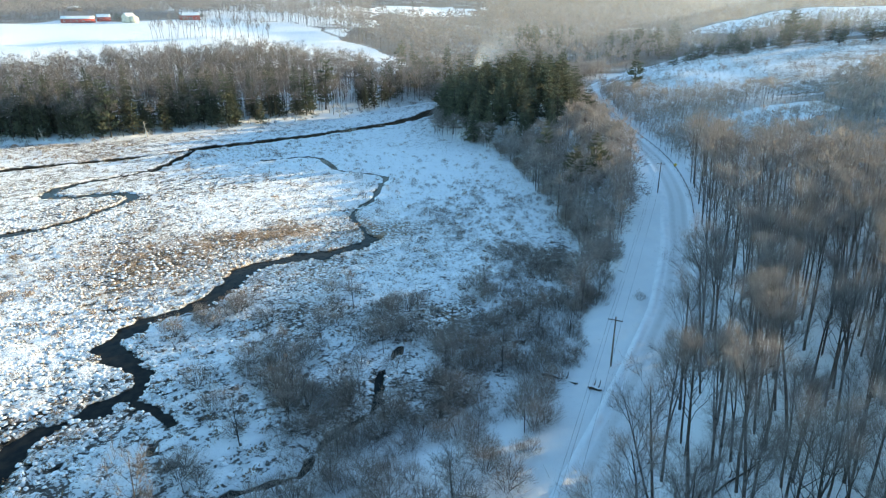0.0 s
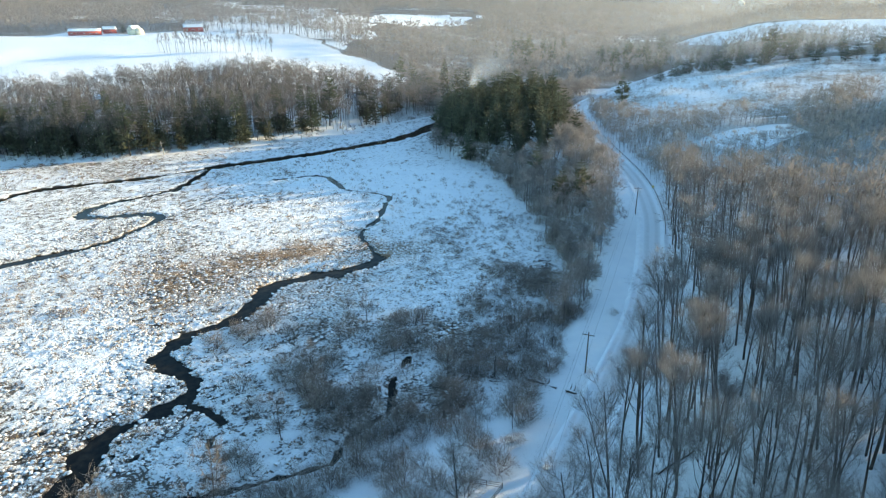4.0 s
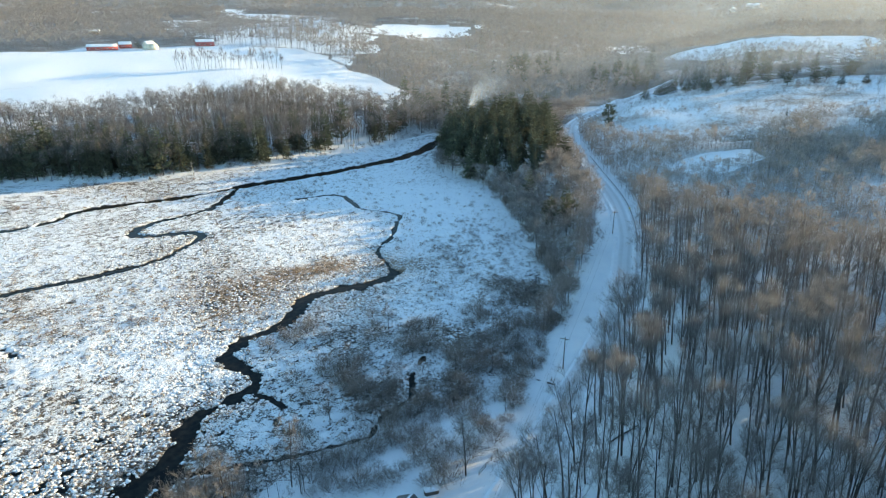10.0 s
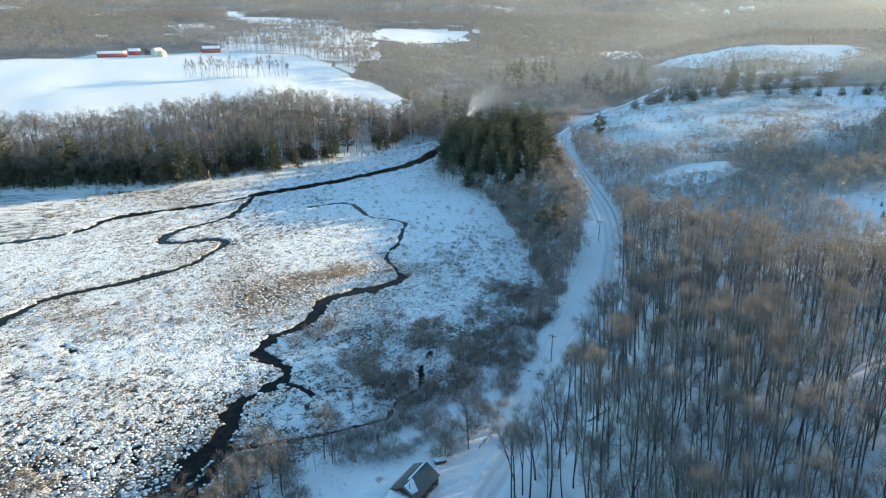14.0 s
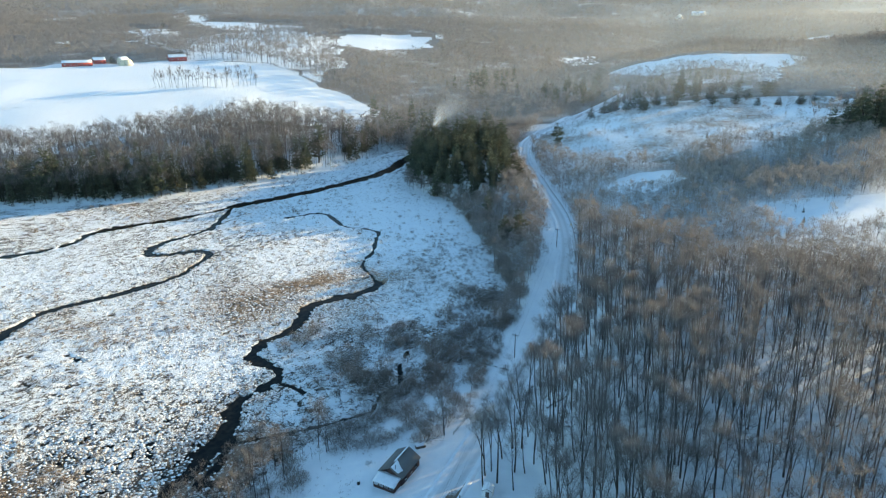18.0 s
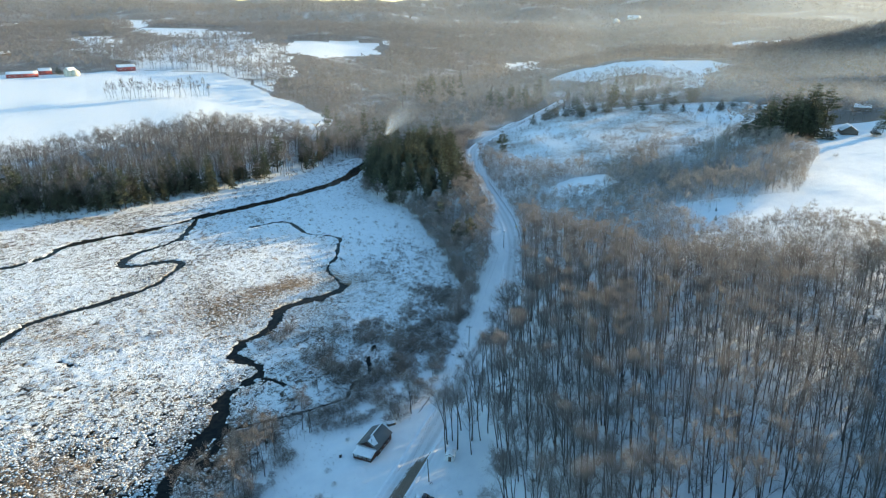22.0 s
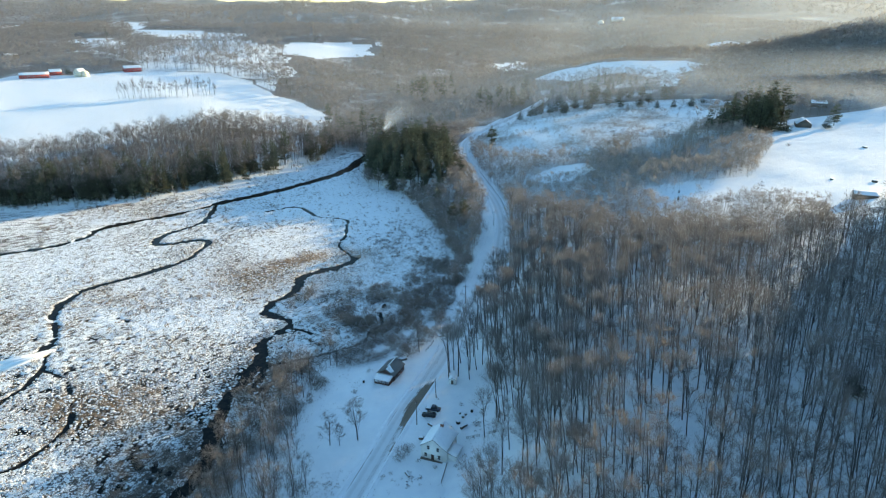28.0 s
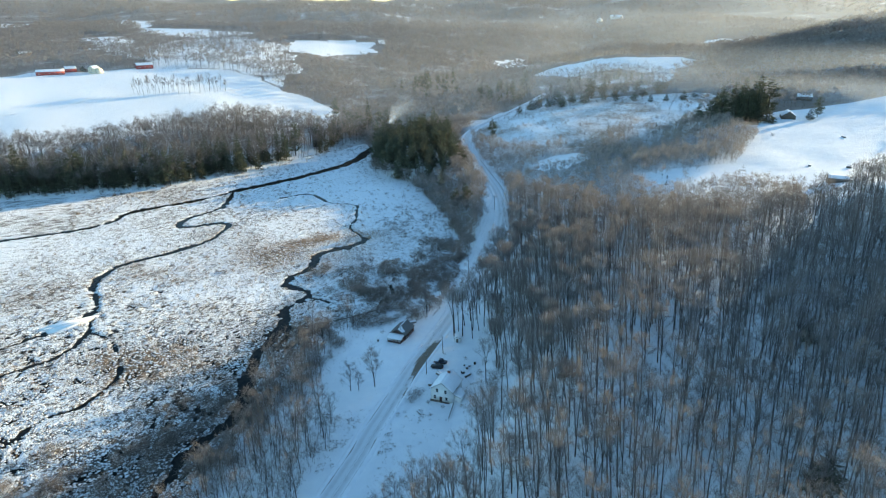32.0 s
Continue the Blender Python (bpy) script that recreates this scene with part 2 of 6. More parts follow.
def curve(v, xs, ys):
    """A smooth line through the given points (monotone cubic)."""
    v = np.asarray(v, float)
    xs, ys = np.array(xs, float), np.array(ys, float)
    d = np.diff(ys) / np.diff(xs)
    m = np.concatenate([[d[0]], np.where(d[1:] * d[:-1] > 0, 2 * d[1:] * d[:-1] / (d[1:] + d[:-1] + 1e-12), 0), [d[-1]]])
    i = np.clip(np.searchsorted(xs, v) - 1, 0, len(xs) - 2)
    h = xs[i + 1] - xs[i]
    t = np.clip((v - xs[i]) / h, 0, 1)
    return ys[i] * (1 + 2 * t) * (1 - t) ** 2 + h * m[i] * t * (1 - t) ** 2 + ys[i + 1] * t * t * (3 - 2 * t) - h * m[i + 1] * t * t * (1 - t)


def step(v, a, b):
    t = np.clip((v - a) / (b - a), 0, 1)
    return t * t * (3 - 2 * t)


def waves(x, y, size, seed=0):
    """Soft unevenness of the land, about -1 to 1."""
    r = np.random.RandomState(seed + 7)
    z = 0
    for k in range(7):
        a, p, s = r.uniform(0, 6.28), r.uniform(0, 6.28), r.uniform(0.6, 1.7)
        z = z + np.sin((x * math.cos(a) + y * math.sin(a)) * 6.28 * s / size + p + 0.7 * np.sin((x * math.sin(a) - y * math.cos(a)) * 4 / size + k))
    return z / 4.0


def dome(x, y, cx, cy, rx, ry, turn=0.0):
    c, s = math.cos(turn), math.sin(turn)
    dx, dy = x - cx, y - cy
    return np.exp(-((dx * c + dy * s) / rx) ** 2 - ((-dx * s + dy * c) / ry) ** 2)


def base_height(x, y):
    """The lie of the land without hummocks and stream beds."""
    x, y = np.asarray(x, float), np.asarray(y, float)
    xr, zr = curve(y, ROAD_Y, ROAD_X), curve(y, ROAD_Y, ROAD_Z)
    u = x - xr
    flat = 9 + 17 * step(y, -95, -50) * step(-y, -60, -25) + 6 * step(y, 50, 95) * step(-y, -270, -210)
    right = zr + 36 * (1 - np.exp(-np.maximum(u - flat, 0) / 125)) + 0.03 * np.clip(u - 9, 0, 17) * (flat > 9) + 0.5 * waves(x, y, 60) * step(u, 10, 40)
    # low ridge and an unseen eastern hill, both added to shade woods and yard
    right = right + 4 * np.exp(-((u - 88) / 40) ** 2) * step(y, -260, -170) * step(-y, -90, -30) + 42 * dome(x, y, 280, 15, 56, 72)
    xb = np.minimum(curve(y, BANK_Y, BANK_X), xr - 9)
    left = zr * step(x, xb, np.minimum(xr - 5, xb + 34 + np.maximum(y - 380, 0)))
    z = np.where(u > 0, right, left)
    v = y - curve(x, EDGE_X, EDGE_Y)
    hill = 78 * (1 - np.exp(-np.maximum(v, 0) / 500)) + 1.2 * waves(x, y, 140, 3) * step(v, 20, 120)
    z = np.log(np.exp(np.minimum(z, 300) / 4) + np.exp(np.minimum(hill, 300) / 4) - 1) * 4
    # the last dome is an unseen hill, added to shade the big field
    z = z + 7 * dome(x, y, 420, 700, 120, 110, 0.3) - 10 * dome(x, y, 640, 860, 200, 160, 0.3) + 52 * dome(x, y, 980, 560, 300, 240, 0.5) + 30 * dome(x, y, 690, 590, 170, 120, 0.4) - 16 * dome(x, y, 640, 1080, 330, 190, 0.5) + 18.5 * dome(x, y, DOME_X, DOME_Y, 80, 90, 0.4) + 9 * dome(x, y, 555, 340, 80, 120, -0.3)
    r = np.hypot(x, y + 100)
    far = np.maximum(r - 1100, 0)
    z = z + 0.017 * far + (14 * waves(x, y, 900, 5) + 8 * waves(x, y, 420, 6)) * step(r, 1100, 2400)
    z = z + 9 * waves(x, y, 560, 9) * step(r, 1300, 1900)
    z = z + 45 * dome(x, y, 1700, 2600, 1200, 500, 0.5)
    return z


LEFT_FIELD = [(-1200, 300), (-800, 330), (-288, 392), (-218, 428), (-131, 488), (-44, 478), (-27, 548), (-87, 647), (-147, 712), (-206, 772), (-290, 800), (-400, 775), (-520, 700), (-800, 620), (-1200, 560)]
FAR_FIELD = [(-121, 1135), (-60, 1150), (76, 1165), (50, 1025), (-19, 960), (-64, 950), (-112, 1010)]
MID_FIELD = [(-500, 1530), (-333, 1352), (-199, 1285), (-200, 1180), (-303, 1192), (-420, 1305)]
THIRD_FIELD = [(-600, 1720), (-500, 1710), (-480, 1590), (-560, 1590)]
WEST_FIELD = [(-900, 1760), (-790, 1720), (-715, 1500), (-780, 1480)]
BARN_CLEARING = [(-510, 1210), (-424, 1170), (-355, 1035), (-415, 1020)]
POND_FIELD = [(255, 965), (345, 1030), (310, 930), (262, 905)]
DOME_FIELD = [(260, 729), (288, 743), (320, 743), (348, 714), (377, 691), (418, 679), (458, 663), (446, 612), (402, 586), (364, 523), (352, 530), (373, 577), (358, 633), (331, 652), (307, 666)]
SCRUB_FIELD = [(100, 405), (112, 448), (151, 505), (193, 528), (230, 475), (299, 450), (350, 436), (366, 405), (335, 372), (285, 330), (244, 296), (212, 318), (190, 300), (166, 285), (132, 304), (112, 333)]
BIG_FIELD = [(208, 160), (250, 200), (296, 252), (345, 318), (431, 330), (620, 350), (620, 150), (330, 112), (285, 112), (227, 127)]
CLEARINGS = [[(116, 272), (134, 276), (154, 272), (156, 252), (132, 240), (116, 252)], [(158, 196), (199, 192), (232, 187), (226, 166), (208, 146), (180, 146), (162, 156)]]
VALLEY_FIELD = [(704, 1028), (735, 1075), (820, 985), (784, 916)]
BACK_FIELD = [(-430, 1029), (-349, 1064), (-301, 1141), (-198, 1186), (-109, 1037), (-90, 823), (-83, 666), (-129, 700), (-206, 776), (-290, 806), (-325, 858)]
DOME_FOOT = [(185, 476), (225, 560), (262, 735), (307, 690), (345, 662), (376, 600), (380, 560), (362, 520), (330, 500), (300, 478), (246, 468)]
FIELDS = [BACK_FIELD, LEFT_FIELD, FAR_FIELD, MID_FIELD, THIRD_FIELD, WEST_FIELD, BARN_CLEARING, POND_FIELD, DOME_FIELD, SCRUB_FIELD, BIG_FIELD, VALLEY_FIELD, *CLEARINGS]


def inside(x, y, ring):
    x, y = np.asarray(x, float), np.asarray(y, float)
    hit = np.zeros(x.shape, bool)
    for (ax, ay), (bx, by) in zip(ring, ring[1:] + ring[:1]):
        if ay != by:
            hit ^= ((ay > y) != (by > y)) & (x < (bx - ax) * (y - ay) / (by - ay) + ax)
    return hit


def open_field(x, y):
    hit = np.zeros(np.shape(x), bool)
    far = step(np.asarray(y, float), 540, 680) * step(-np.asarray(x, float), -200, -100)
    x, y = x + far * 40 * (lattice(x, y, 45, 111) - 0.5) + far * 16 * (lattice(x, y, 15, 114) - 0.5), y + far * 40 * (lattice(x, y, 45, 113) - 0.5)
    for ring in FIELDS:
        hit |= inside(x, y, ring)
    return hit


def lattice(x, y, size, seed):
    """Smooth random unevenness of one size, 0 to 1."""
    r = np.random.RandomState(seed)
    g = r.rand(256, 256)
    fx, fy = np.asarray(x, float) / size, np.asarray(y, float) / size
    ix, iy = np.floor(fx).astype(int), np.floor(fy).astype(int)
    tx, ty = fx - ix, fy - iy
    tx, ty = tx * tx * (3 - 2 * tx), ty * ty * (3 - 2 * ty)
    a, b = g[ix % 256, iy % 256], g[(ix + 1) % 256, iy % 256]
    c, d = g[ix % 256, (iy + 1) % 256], g[(ix + 1) % 256, (iy + 1) % 256]
    return (a * (1 - tx) + b * tx) * (1 - ty) + (c * (1 - tx) + d * tx) * ty


# winding streams of the marsh: line and width
RIVER = [(6, 450), (-3, 418), (-17, 380), (-34, 358), (-55, 338), (-75, 321), (-94, 308), (-108, 298), (-115, 293)]
NORTH_ARM = [(-115, 292), (-127, 281), (-142, 271), (-156, 264), (-171, 257), (-181, 249), (-183, 233), (-192, 224), (-201, 217), (-225, 210), (-280, 190)]
SOUTH_ARM = [(-115, 292), (-115, 272), (-117, 252), (-124, 242), (-133, 235), (-139, 224), (-140, 214), (-131, 211), (-120, 216), (-109, 216), (-107, 208), (-110, 198), (-113, 185), (-121, 176), (-136, 164), (-155, 154), (-164, 136), (-163, 121), (-152, 99), (-154, 86), (-161, 75), (-172, 69), (-190, 50)]
BROOK_HEAD = [(-78, 268), (-57, 280), (-47, 261), (-43, 250), (-28, 246), (-21, 239), (-23, 228), (-24, 208), (-28, 200), (-29, 190), (-25, 181), (-20, 168)]
BROOK = [(-20, 168), (-25, 160), (-36, 156), (-44, 152), (-50, 147), (-51, 132), (-55, 125), (-62, 119), (-64, 113), (-66, 107), (-59, 103), (-52, 96), (-54, 90), (-62, 82), (-64, 75), (-63, 66), (-63, 60), (-69, 49), (-73, 33), (-74, 20), (-74, 5), (-78, -10), (-88, -18), (-92, -34), (-100, -52)]
DITCH = [(-62, 57), (-51, 61), (-45, 63), (-37, 65), (-31, 67), (-20, 72)]
SIDE_POOLS = [(-54, 90), (-48, 88), (-43, 84)]
WEST_DITCH = [(-147, 70), (-136, 63), (-129, 47), (-124, 33), (-125, 25), (-133, 9), (-143, 8), (-149, -10), (-160, -25)]
FAR_DITCH = [(-152, 87), (-147, 70), (-153, 49), (-164, 44), (-180, 30)]
SLOUGH = [(-63, 60), (-60, 50), (-67, 40), (-58, 44)]
ALDER_DITCH = [(-8, 108), (-12, 96), (-10, 88), (-18, 80), (-20, 72)]
OLD_LOOP = [(-150, 113), (-140, 118), (-126, 110), (-119, 104)]
LOWER_POOLS = [(-73, 14), (-74, -2), (-78, -7), (-82, -11), (-87, -23)]
STREAMS = [(LOWER_POOLS, 3.6), (RIVER, 7.4), (NORTH_ARM, 4.2), (SOUTH_ARM, 3.4), (BROOK_HEAD, 1.1), (BROOK, 4.4), (DITCH, 0.7), (SIDE_POOLS, 0.9), (WEST_DITCH, 0.8), (FAR_DITCH, 1.4), (SLOUGH, 2.4), (ALDER_DITCH, 1.3), (OLD_LOOP, 0.5)]


def smooth_line(points, times=2):
    p = np.array(points, float)
    for _ in range(times):
        q = np.empty((2 * len(p) - 2, 2))
        q[0::2], q[1::2] = 0.75 * p[:-1] + 0.25 * p[1:], 0.25 * p[:-1] + 0.75 * p[1:]
        p = np.vstack([p[:1], q, p[-1:]])
    return p


def stream_gap(x, y):
    """How far inside a stream's bed a place lies (positive inside, metres)."""
    best = np.full(np.shape(x), -50.0)
    wob = (lattice(x, y, 2.4, 20) - 0.5) * 2.4 + (lattice(x, y, 5.0, 21) - 0.5) * 2.2 + (lattice(x, y, 16.0, 22) - 0.5) * 2.0
    for line, width in STREAMS:
        p = smooth_line(line)
        near = (x > p[:, 0].min() - 12) & (x < p[:, 0].max() + 12) & (y > p[:, 1].min() - 12) & (y < p[:, 1].max() + 12)
        px, py = x[near], y[near]
        d = np.full(px.shape, 1e9)
        for (ax, ay), (bx, by) in zip(p[:-1], p[1:]):
            ex, ey = bx - ax, by - ay
            t = np.clip(((px - ax) * ex + (py - ay) * ey) / (ex * ex + ey * ey + 1e-9), 0, 1)
            d = np.minimum(d, np.hypot(px - ax - t * ex, py - ay - t * ey))
        best[near] = np.maximum(best[near], width / 2 - d + wob[near] * min(1.0, max(0.5, width / 4.2)))
    return best


def marshy(x, y):
    xr = curve(y, ROAD_Y, ROAD_X)
    xb = np.minimum(curve(y, BANK_Y, BANK_X), xr - 9)
    return step(xb - x, -2, 6) * step(curve(x, EDGE_X, EDGE_Y) - y, -2, 5) * step(y, -260, -160)


def road_offset(x, y):
    """Distance to the right of the road's middle line."""
    slope = (curve(y + 1, ROAD_Y, ROAD_X) - curve(y - 1, ROAD_Y, ROAD_X)) / 2
    return (x - curve(y, ROAD_Y, ROAD_X)) / np.sqrt(1 + slope * slope)


def lane_offset(x, y):
    """Distance to the right of the ploughed lane's middle."""
    return road_offset(x, y) - curve(y, LANE_Y, LANE_O)


def land(x, y):
    """Height of the ground that things stand on."""
    return base_height(x, y)


def spaced(*runs):
    out = [runs[0][0]]
    for a, b, s in runs:
        n = max(1, int(round((b - a) / s)))
        out += list(a + (b - a) * np.arange(1, n + 1) / n)
    return np.array(out)


def growing(start, end, first, ratio):
    out, v, s = [], start, first
    while abs(v) < abs(end):
        s *= ratio
        v += s if end > start else -s
        out.append(v)
    return np.array(out)


def sheet(name, V, F, mat, layers=(), smooth=True):
    """A mesh object from arrays of corners and faces with n corners each."""
    me = bpy.data.meshes.new(name)
    V, F = np.asarray(V, np.float32), np.asarray(F, np.int32)
    n = F.shape[1]
    me.vertices.add(len(V))
    me.vertices.foreach_set("co", V.ravel())
    me.loops.add(F.size)
    me.loops.foreach_set("vertex_index", F.ravel())
    me.polygons.add(len(F))
    me.polygons.foreach_set("loop_start", np.arange(0, F.size, n, dtype=np.int32))
    if smooth:
        me.polygons.foreach_set("use_smooth", np.ones(len(F), bool))
    me.update()
    me.validate()
    for key, value in layers:
        a = me.attributes.new(key, "FLOAT", "POINT")
        a.data.foreach_set("value", np.asarray(value, np.float32))
    me.materials.append(mat)
    return new(name, me)


def grid_faces(nx, ny):
    i = np.arange((nx - 1) * (ny - 1))
    a = (i // (nx - 1)) * nx + i % (nx - 1)
    return np.stack([a, a + 1, a + nx + 1, a + nx], 1)


# ---- the ground: one sheet out to the far hills ----
gx = np.concatenate([growing(-420, -4300, 6, 1.10)[::-1], spaced((-420, -215, 4.0), (-215, -125, 1.1), (-125, 46, 0.7), (46, 130, 2.2), (130, 320, 4.0)), growing(320, 4300, 5, 1.09)])
gy = np.concatenate([growing(-130, -3000, 5, 1.15)[::-1], spaced((-130, -60, 2.5), (-60, 40, 1.1), (40, 190, 0.7), (190, 310, 1.2), (310, 450, 1.9), (450, 820, 5.0)), growing(820, 4600, 7, 1.07)])
X, Y = (a.ravel() for a in np.meshgrid(gx, gy))
Z = base_height(X, Y)
marsh, off, gap = marshy(X, Y), road_offset(X, Y), stream_gap(X, Y)
tuft = lattice(X, Y, 2.1, 1) * 0.6 + lattice(X, Y, 4.3, 2) * 0.4
soak = np.clip(0.9 * dome(X, Y, -105, 5, 60, 75, -0.4) + 0.8 * dome(X, Y, -160, 20, 40, 90) + 0.3 * dome(X, Y, -58, 62, 26, 40), 0, 1)
Z += marsh * ((tuft - 0.5) * (0.3 + 0.4 * soak - 0.2 * dome(X, Y, 0, 285, 60, 80)) + (lattice(X, Y, 25, 3) - 0.5) * 0.25)
Z -= marsh * soak * 0.62 * step(lattice(X, Y, 2.3, 4) * 0.6 + lattice(X, Y, 6.0, 5) * 0.4, 0.33 + 0.1 * dome(X, Y, -85, -10, 26, 50, -0.3), 0.25 + 0.08 * dome(X, Y, -85, -10, 26, 50, -0.3))
clod = step(lattice(X, Y, 1.05, 51) * 0.72 + lattice(X, Y, 2.6, 52) * 0.28, 0.3, 0.62)
Z += marsh * 0.24 * (clod - 0.6) * (1 - 0.6 * dome(X, Y, 0, 285, 55, 75))
bed = step(gap, -0.7, 0.45)
Z = np.where(marsh > 0.02, Z * (1 - bed) - 1.2 * bed, Z)
lane = lane_offset(X, Y)
Z -= 0.45 * step(4.6 - np.abs(lane), 0, 0.9) * (Y < 1200)
Z += (0.25 * (lattice(X, Y, 7, 8) - 0.5) + 0.3 * (lattice(X, Y, 2.6, 9) - 0.5)) * step(np.abs(lane), 4.6, 7) * (1 - marsh) * (np.abs(X) < 600)
field = open_field(X, Y)
patchy = lattice(X, Y, 38, 11) * 0.6 + lattice(X, Y, 15, 12) * 0.4
far_part = np.hypot(X, Y) > 420
scrub = inside(X, Y, SCRUB_FIELD)
tan_belt = dome(X, Y, -100, 135, 75, 22, 0.15) + 0.9 * dome(X, Y, -48, 172, 34, 11, 0.2) + 0.7 * dome(X, Y, -150, 275, 70, 12, 0.25) + 0.8 * dome(X, Y, -120, 40, 40, 18)
sedge = marsh * np.clip(0.44 + 0.5 * tan_belt + 1.3 * (patchy - 0.5) + 0.12 * step(gap, -3.2, -0.8) - 0.42 * dome(X, Y, 0, 290, 40, 60) - 0.25 * dome(X, Y, -150, 95, 40, 30) - 0.3 * step(Y, 165, 230), 0.05, 1.15) + scrub * 0.7 * (0.45 + patchy)
house_yard = (np.abs(off) < 45) & (Y > -70) & (Y < 75)
brush = np.where(field | (marsh > 0.1) | house_yard, np.where(house_yard & (np.abs(off) > 8), 0.1 + 0.22 * patchy, 0), np.where(far_part, np.where(inside(X, Y, DOME_FOOT), 0.72, np.where((Y < 480) & (X < 250), 0.55, 0.95)) + 0.7 * (patchy - 0.5), np.where(np.abs(off) < 9, 0, 0.18 + 0.2 * patchy + 0.5 * dome(X, Y, 190, 250, 100, 80))))
wet = np.maximum(step(gap, -0.25, 0.6), step(-Z, 0.2, 0.42)) * marsh
brush = np.maximum(brush, np.where(inside(X, Y, BACK_FIELD), 0.1 + 0.75 * patchy, 0))
# tussock gaps thin out near the point: smoother snow, its shade lightened
ground = sheet("ground", np.stack([X, Y, Z], 1), grid_faces(len(gx), len(gy)), GROUND, [("sedge", sedge), ("brush", brush), ("wet", wet), ("tussock", marsh * (0.66 + 0.15 * soak + 0.45 * dome(X, Y, -88, -15, 30, 45, -0.3) + 0.8 * (patchy - 0.5) + 0.7 * (0.55 - clod) - 0.62 * dome(X, Y, -5, 260, 60, 90)) + 0.05)])
tagged(ground, "snow-covered valley ground with tan sedge marsh and hills", "ground", kind="structure")
ws = np.array([(-420, -160), (60, -160), (60, 470), (-420, 470)], float)
water = sheet("water", np.column_stack([ws, np.full(4, -0.42)]), np.array([[0, 1, 2, 3]]), WATER)
tagged(water, "dark open stream water winding through the snowy marsh", "stream", kind="structure")

# ---- the road: packed snow with tyre tracks and ploughed banks ----
PROFILE = [(-5.4, -0.5), (-4.5, 0.02), (-4.0, 0.3), (-3.6, 0.34), (-3.2, 0.16), (-2.9, 0.05), (-2.3, 0.02), (-1.6, 0.0), (-1.1, 0.0), (-0.6, 0.03), (0, 0.05), (0.6, 0.03), (1.1, 0.0), (1.6, 0.0), (2.3, 0.02), (2.9, 0.05), (3.2, 0.16), (3.6, 0.32), (4.0, 0.26), (4.5, 0.02), (5.4, -0.5)]
ry = spaced((-400, -170, 6.0), (-170, 300, 0.9), (300, 610, 3.0))
rx, rz = curve(ry, ROAD_Y, ROAD_X), curve(ry, ROAD_Y, ROAD_Z)
tx, ty = np.gradient(rx), np.gradient(ry)
tl = np.hypot(tx, ty)
shift = curve(ry, LANE_Y, LANE_O)
rx, rm = rx + ty / tl * shift, ry - tx / tl * shift
tx, ty = np.gradient(rx), np.gradient(rm)
tl = np.hypot(tx, ty)
V, track, bare = [], [], []
for o, h in PROFILE:
    bump = h * (0.35 + 1.3 * lattice(ry + o, np.full(ry.shape, o), 1.9, 31)) if 3 < abs(o) < 4.2 else np.full(ry.shape, h)
    V.append(np.stack([rx + ty / tl * o, rm - tx / tl * o, rz + bump], 1))
    track.append(np.full(ry.shape, 1.0 if 1.0 < abs(o) < 1.7 else (0.72 if abs(o) < 2.7 else 0.05)))
    # rim: dark lane edges, the banks' shadow and bare dirt in one colour
    rim = (0.35 + 0.4 * lattice(ry, np.full(ry.shape, o * 5.0), 5.0, 33)) * (0.35 + 0.65 * step(-ry, -90, 10)) * (1.0 if 2.8 < abs(o) < 3.0 else 0.0)
    bare.append(rim + 0.95 * np.exp(-((ry - 21) / 12) ** 4) * (1.0 if 0.5 < o < 3 else 0.6 if -0.7 < o < 0.5 else 0.0) + 0.42 * np.exp(-((ry - 2) / 16) ** 2) * (1.0 if 0.9 < o < 2.4 else 0.0))
V = np.concatenate(V)
road = sheet("road", V, grid_faces(len(ry), len(PROFILE))[:, ::-1], ROAD, [("track", np.concatenate(track)), ("bare", np.concatenate(bare))])
tagged(road, "snow-packed country road with tyre tracks and ploughed banks", "road", kind="structure")

# ---- trees: shapes as arrays, shared by many ----
def tube(points, radii, sides=5):
    p, r = np.asarray(points, float), np.asarray(radii, float)
    d = np.gradient(p, axis=0)
    d /= np.linalg.norm(d, axis=1)[:, None] + 1e-9
    a = np.cross(d, np.where(np.abs(d[:, 2:3]) > 0.9, np.array([[1.0, 0, 0]]), np.array([[0, 0, 1.0]])))
    a /= np.linalg.norm(a, axis=1)[:, None] + 1e-9
    b = np.cross(d, a)
    th = np.arange(sides) * 2 * math.pi / sides
    V = (p[:, None] + r[:, None, None] * (a[:, None] * np.cos(th)[None, :, None] + b[:, None] * np.sin(th)[None, :, None])).reshape(-1, 3)
    F = []
    for i in range(len(p) - 1):
        for j in range(sides):
            k = (j + 1) % sides
            q = (i * sides + j, i * sides + k, (i + 1) * sides + k, (i + 1) * sides + j)
            F += [(q[0], q[1], q[2]), (q[0], q[2], q[3])]
    return V, np.array(F)


def merged(pieces):
    V, F, n = [], [], 0
    for v, f in pieces:
        V.append(v), F.append(np.asarray(f) + n)
        n += len(v)
    return np.concatenate(V), np.concatenate(F)


def slivers(base, tip, width, rnd):
    """Thin pointed twigs from base to tip, each one long triangle."""
    d = tip - base
    s = np.cross(d, rnd.normal(size=d.shape))
    s *= (np.broadcast_to(width, len(d)) / (np.linalg.norm(s, axis=1) + 1e-9))[:, None]
    V = np.stack([base - s * 0.5, base + s * 0.5, tip], 1).reshape(-1, 3)
    return V, np.arange(len(V)).reshape(-1, 3)


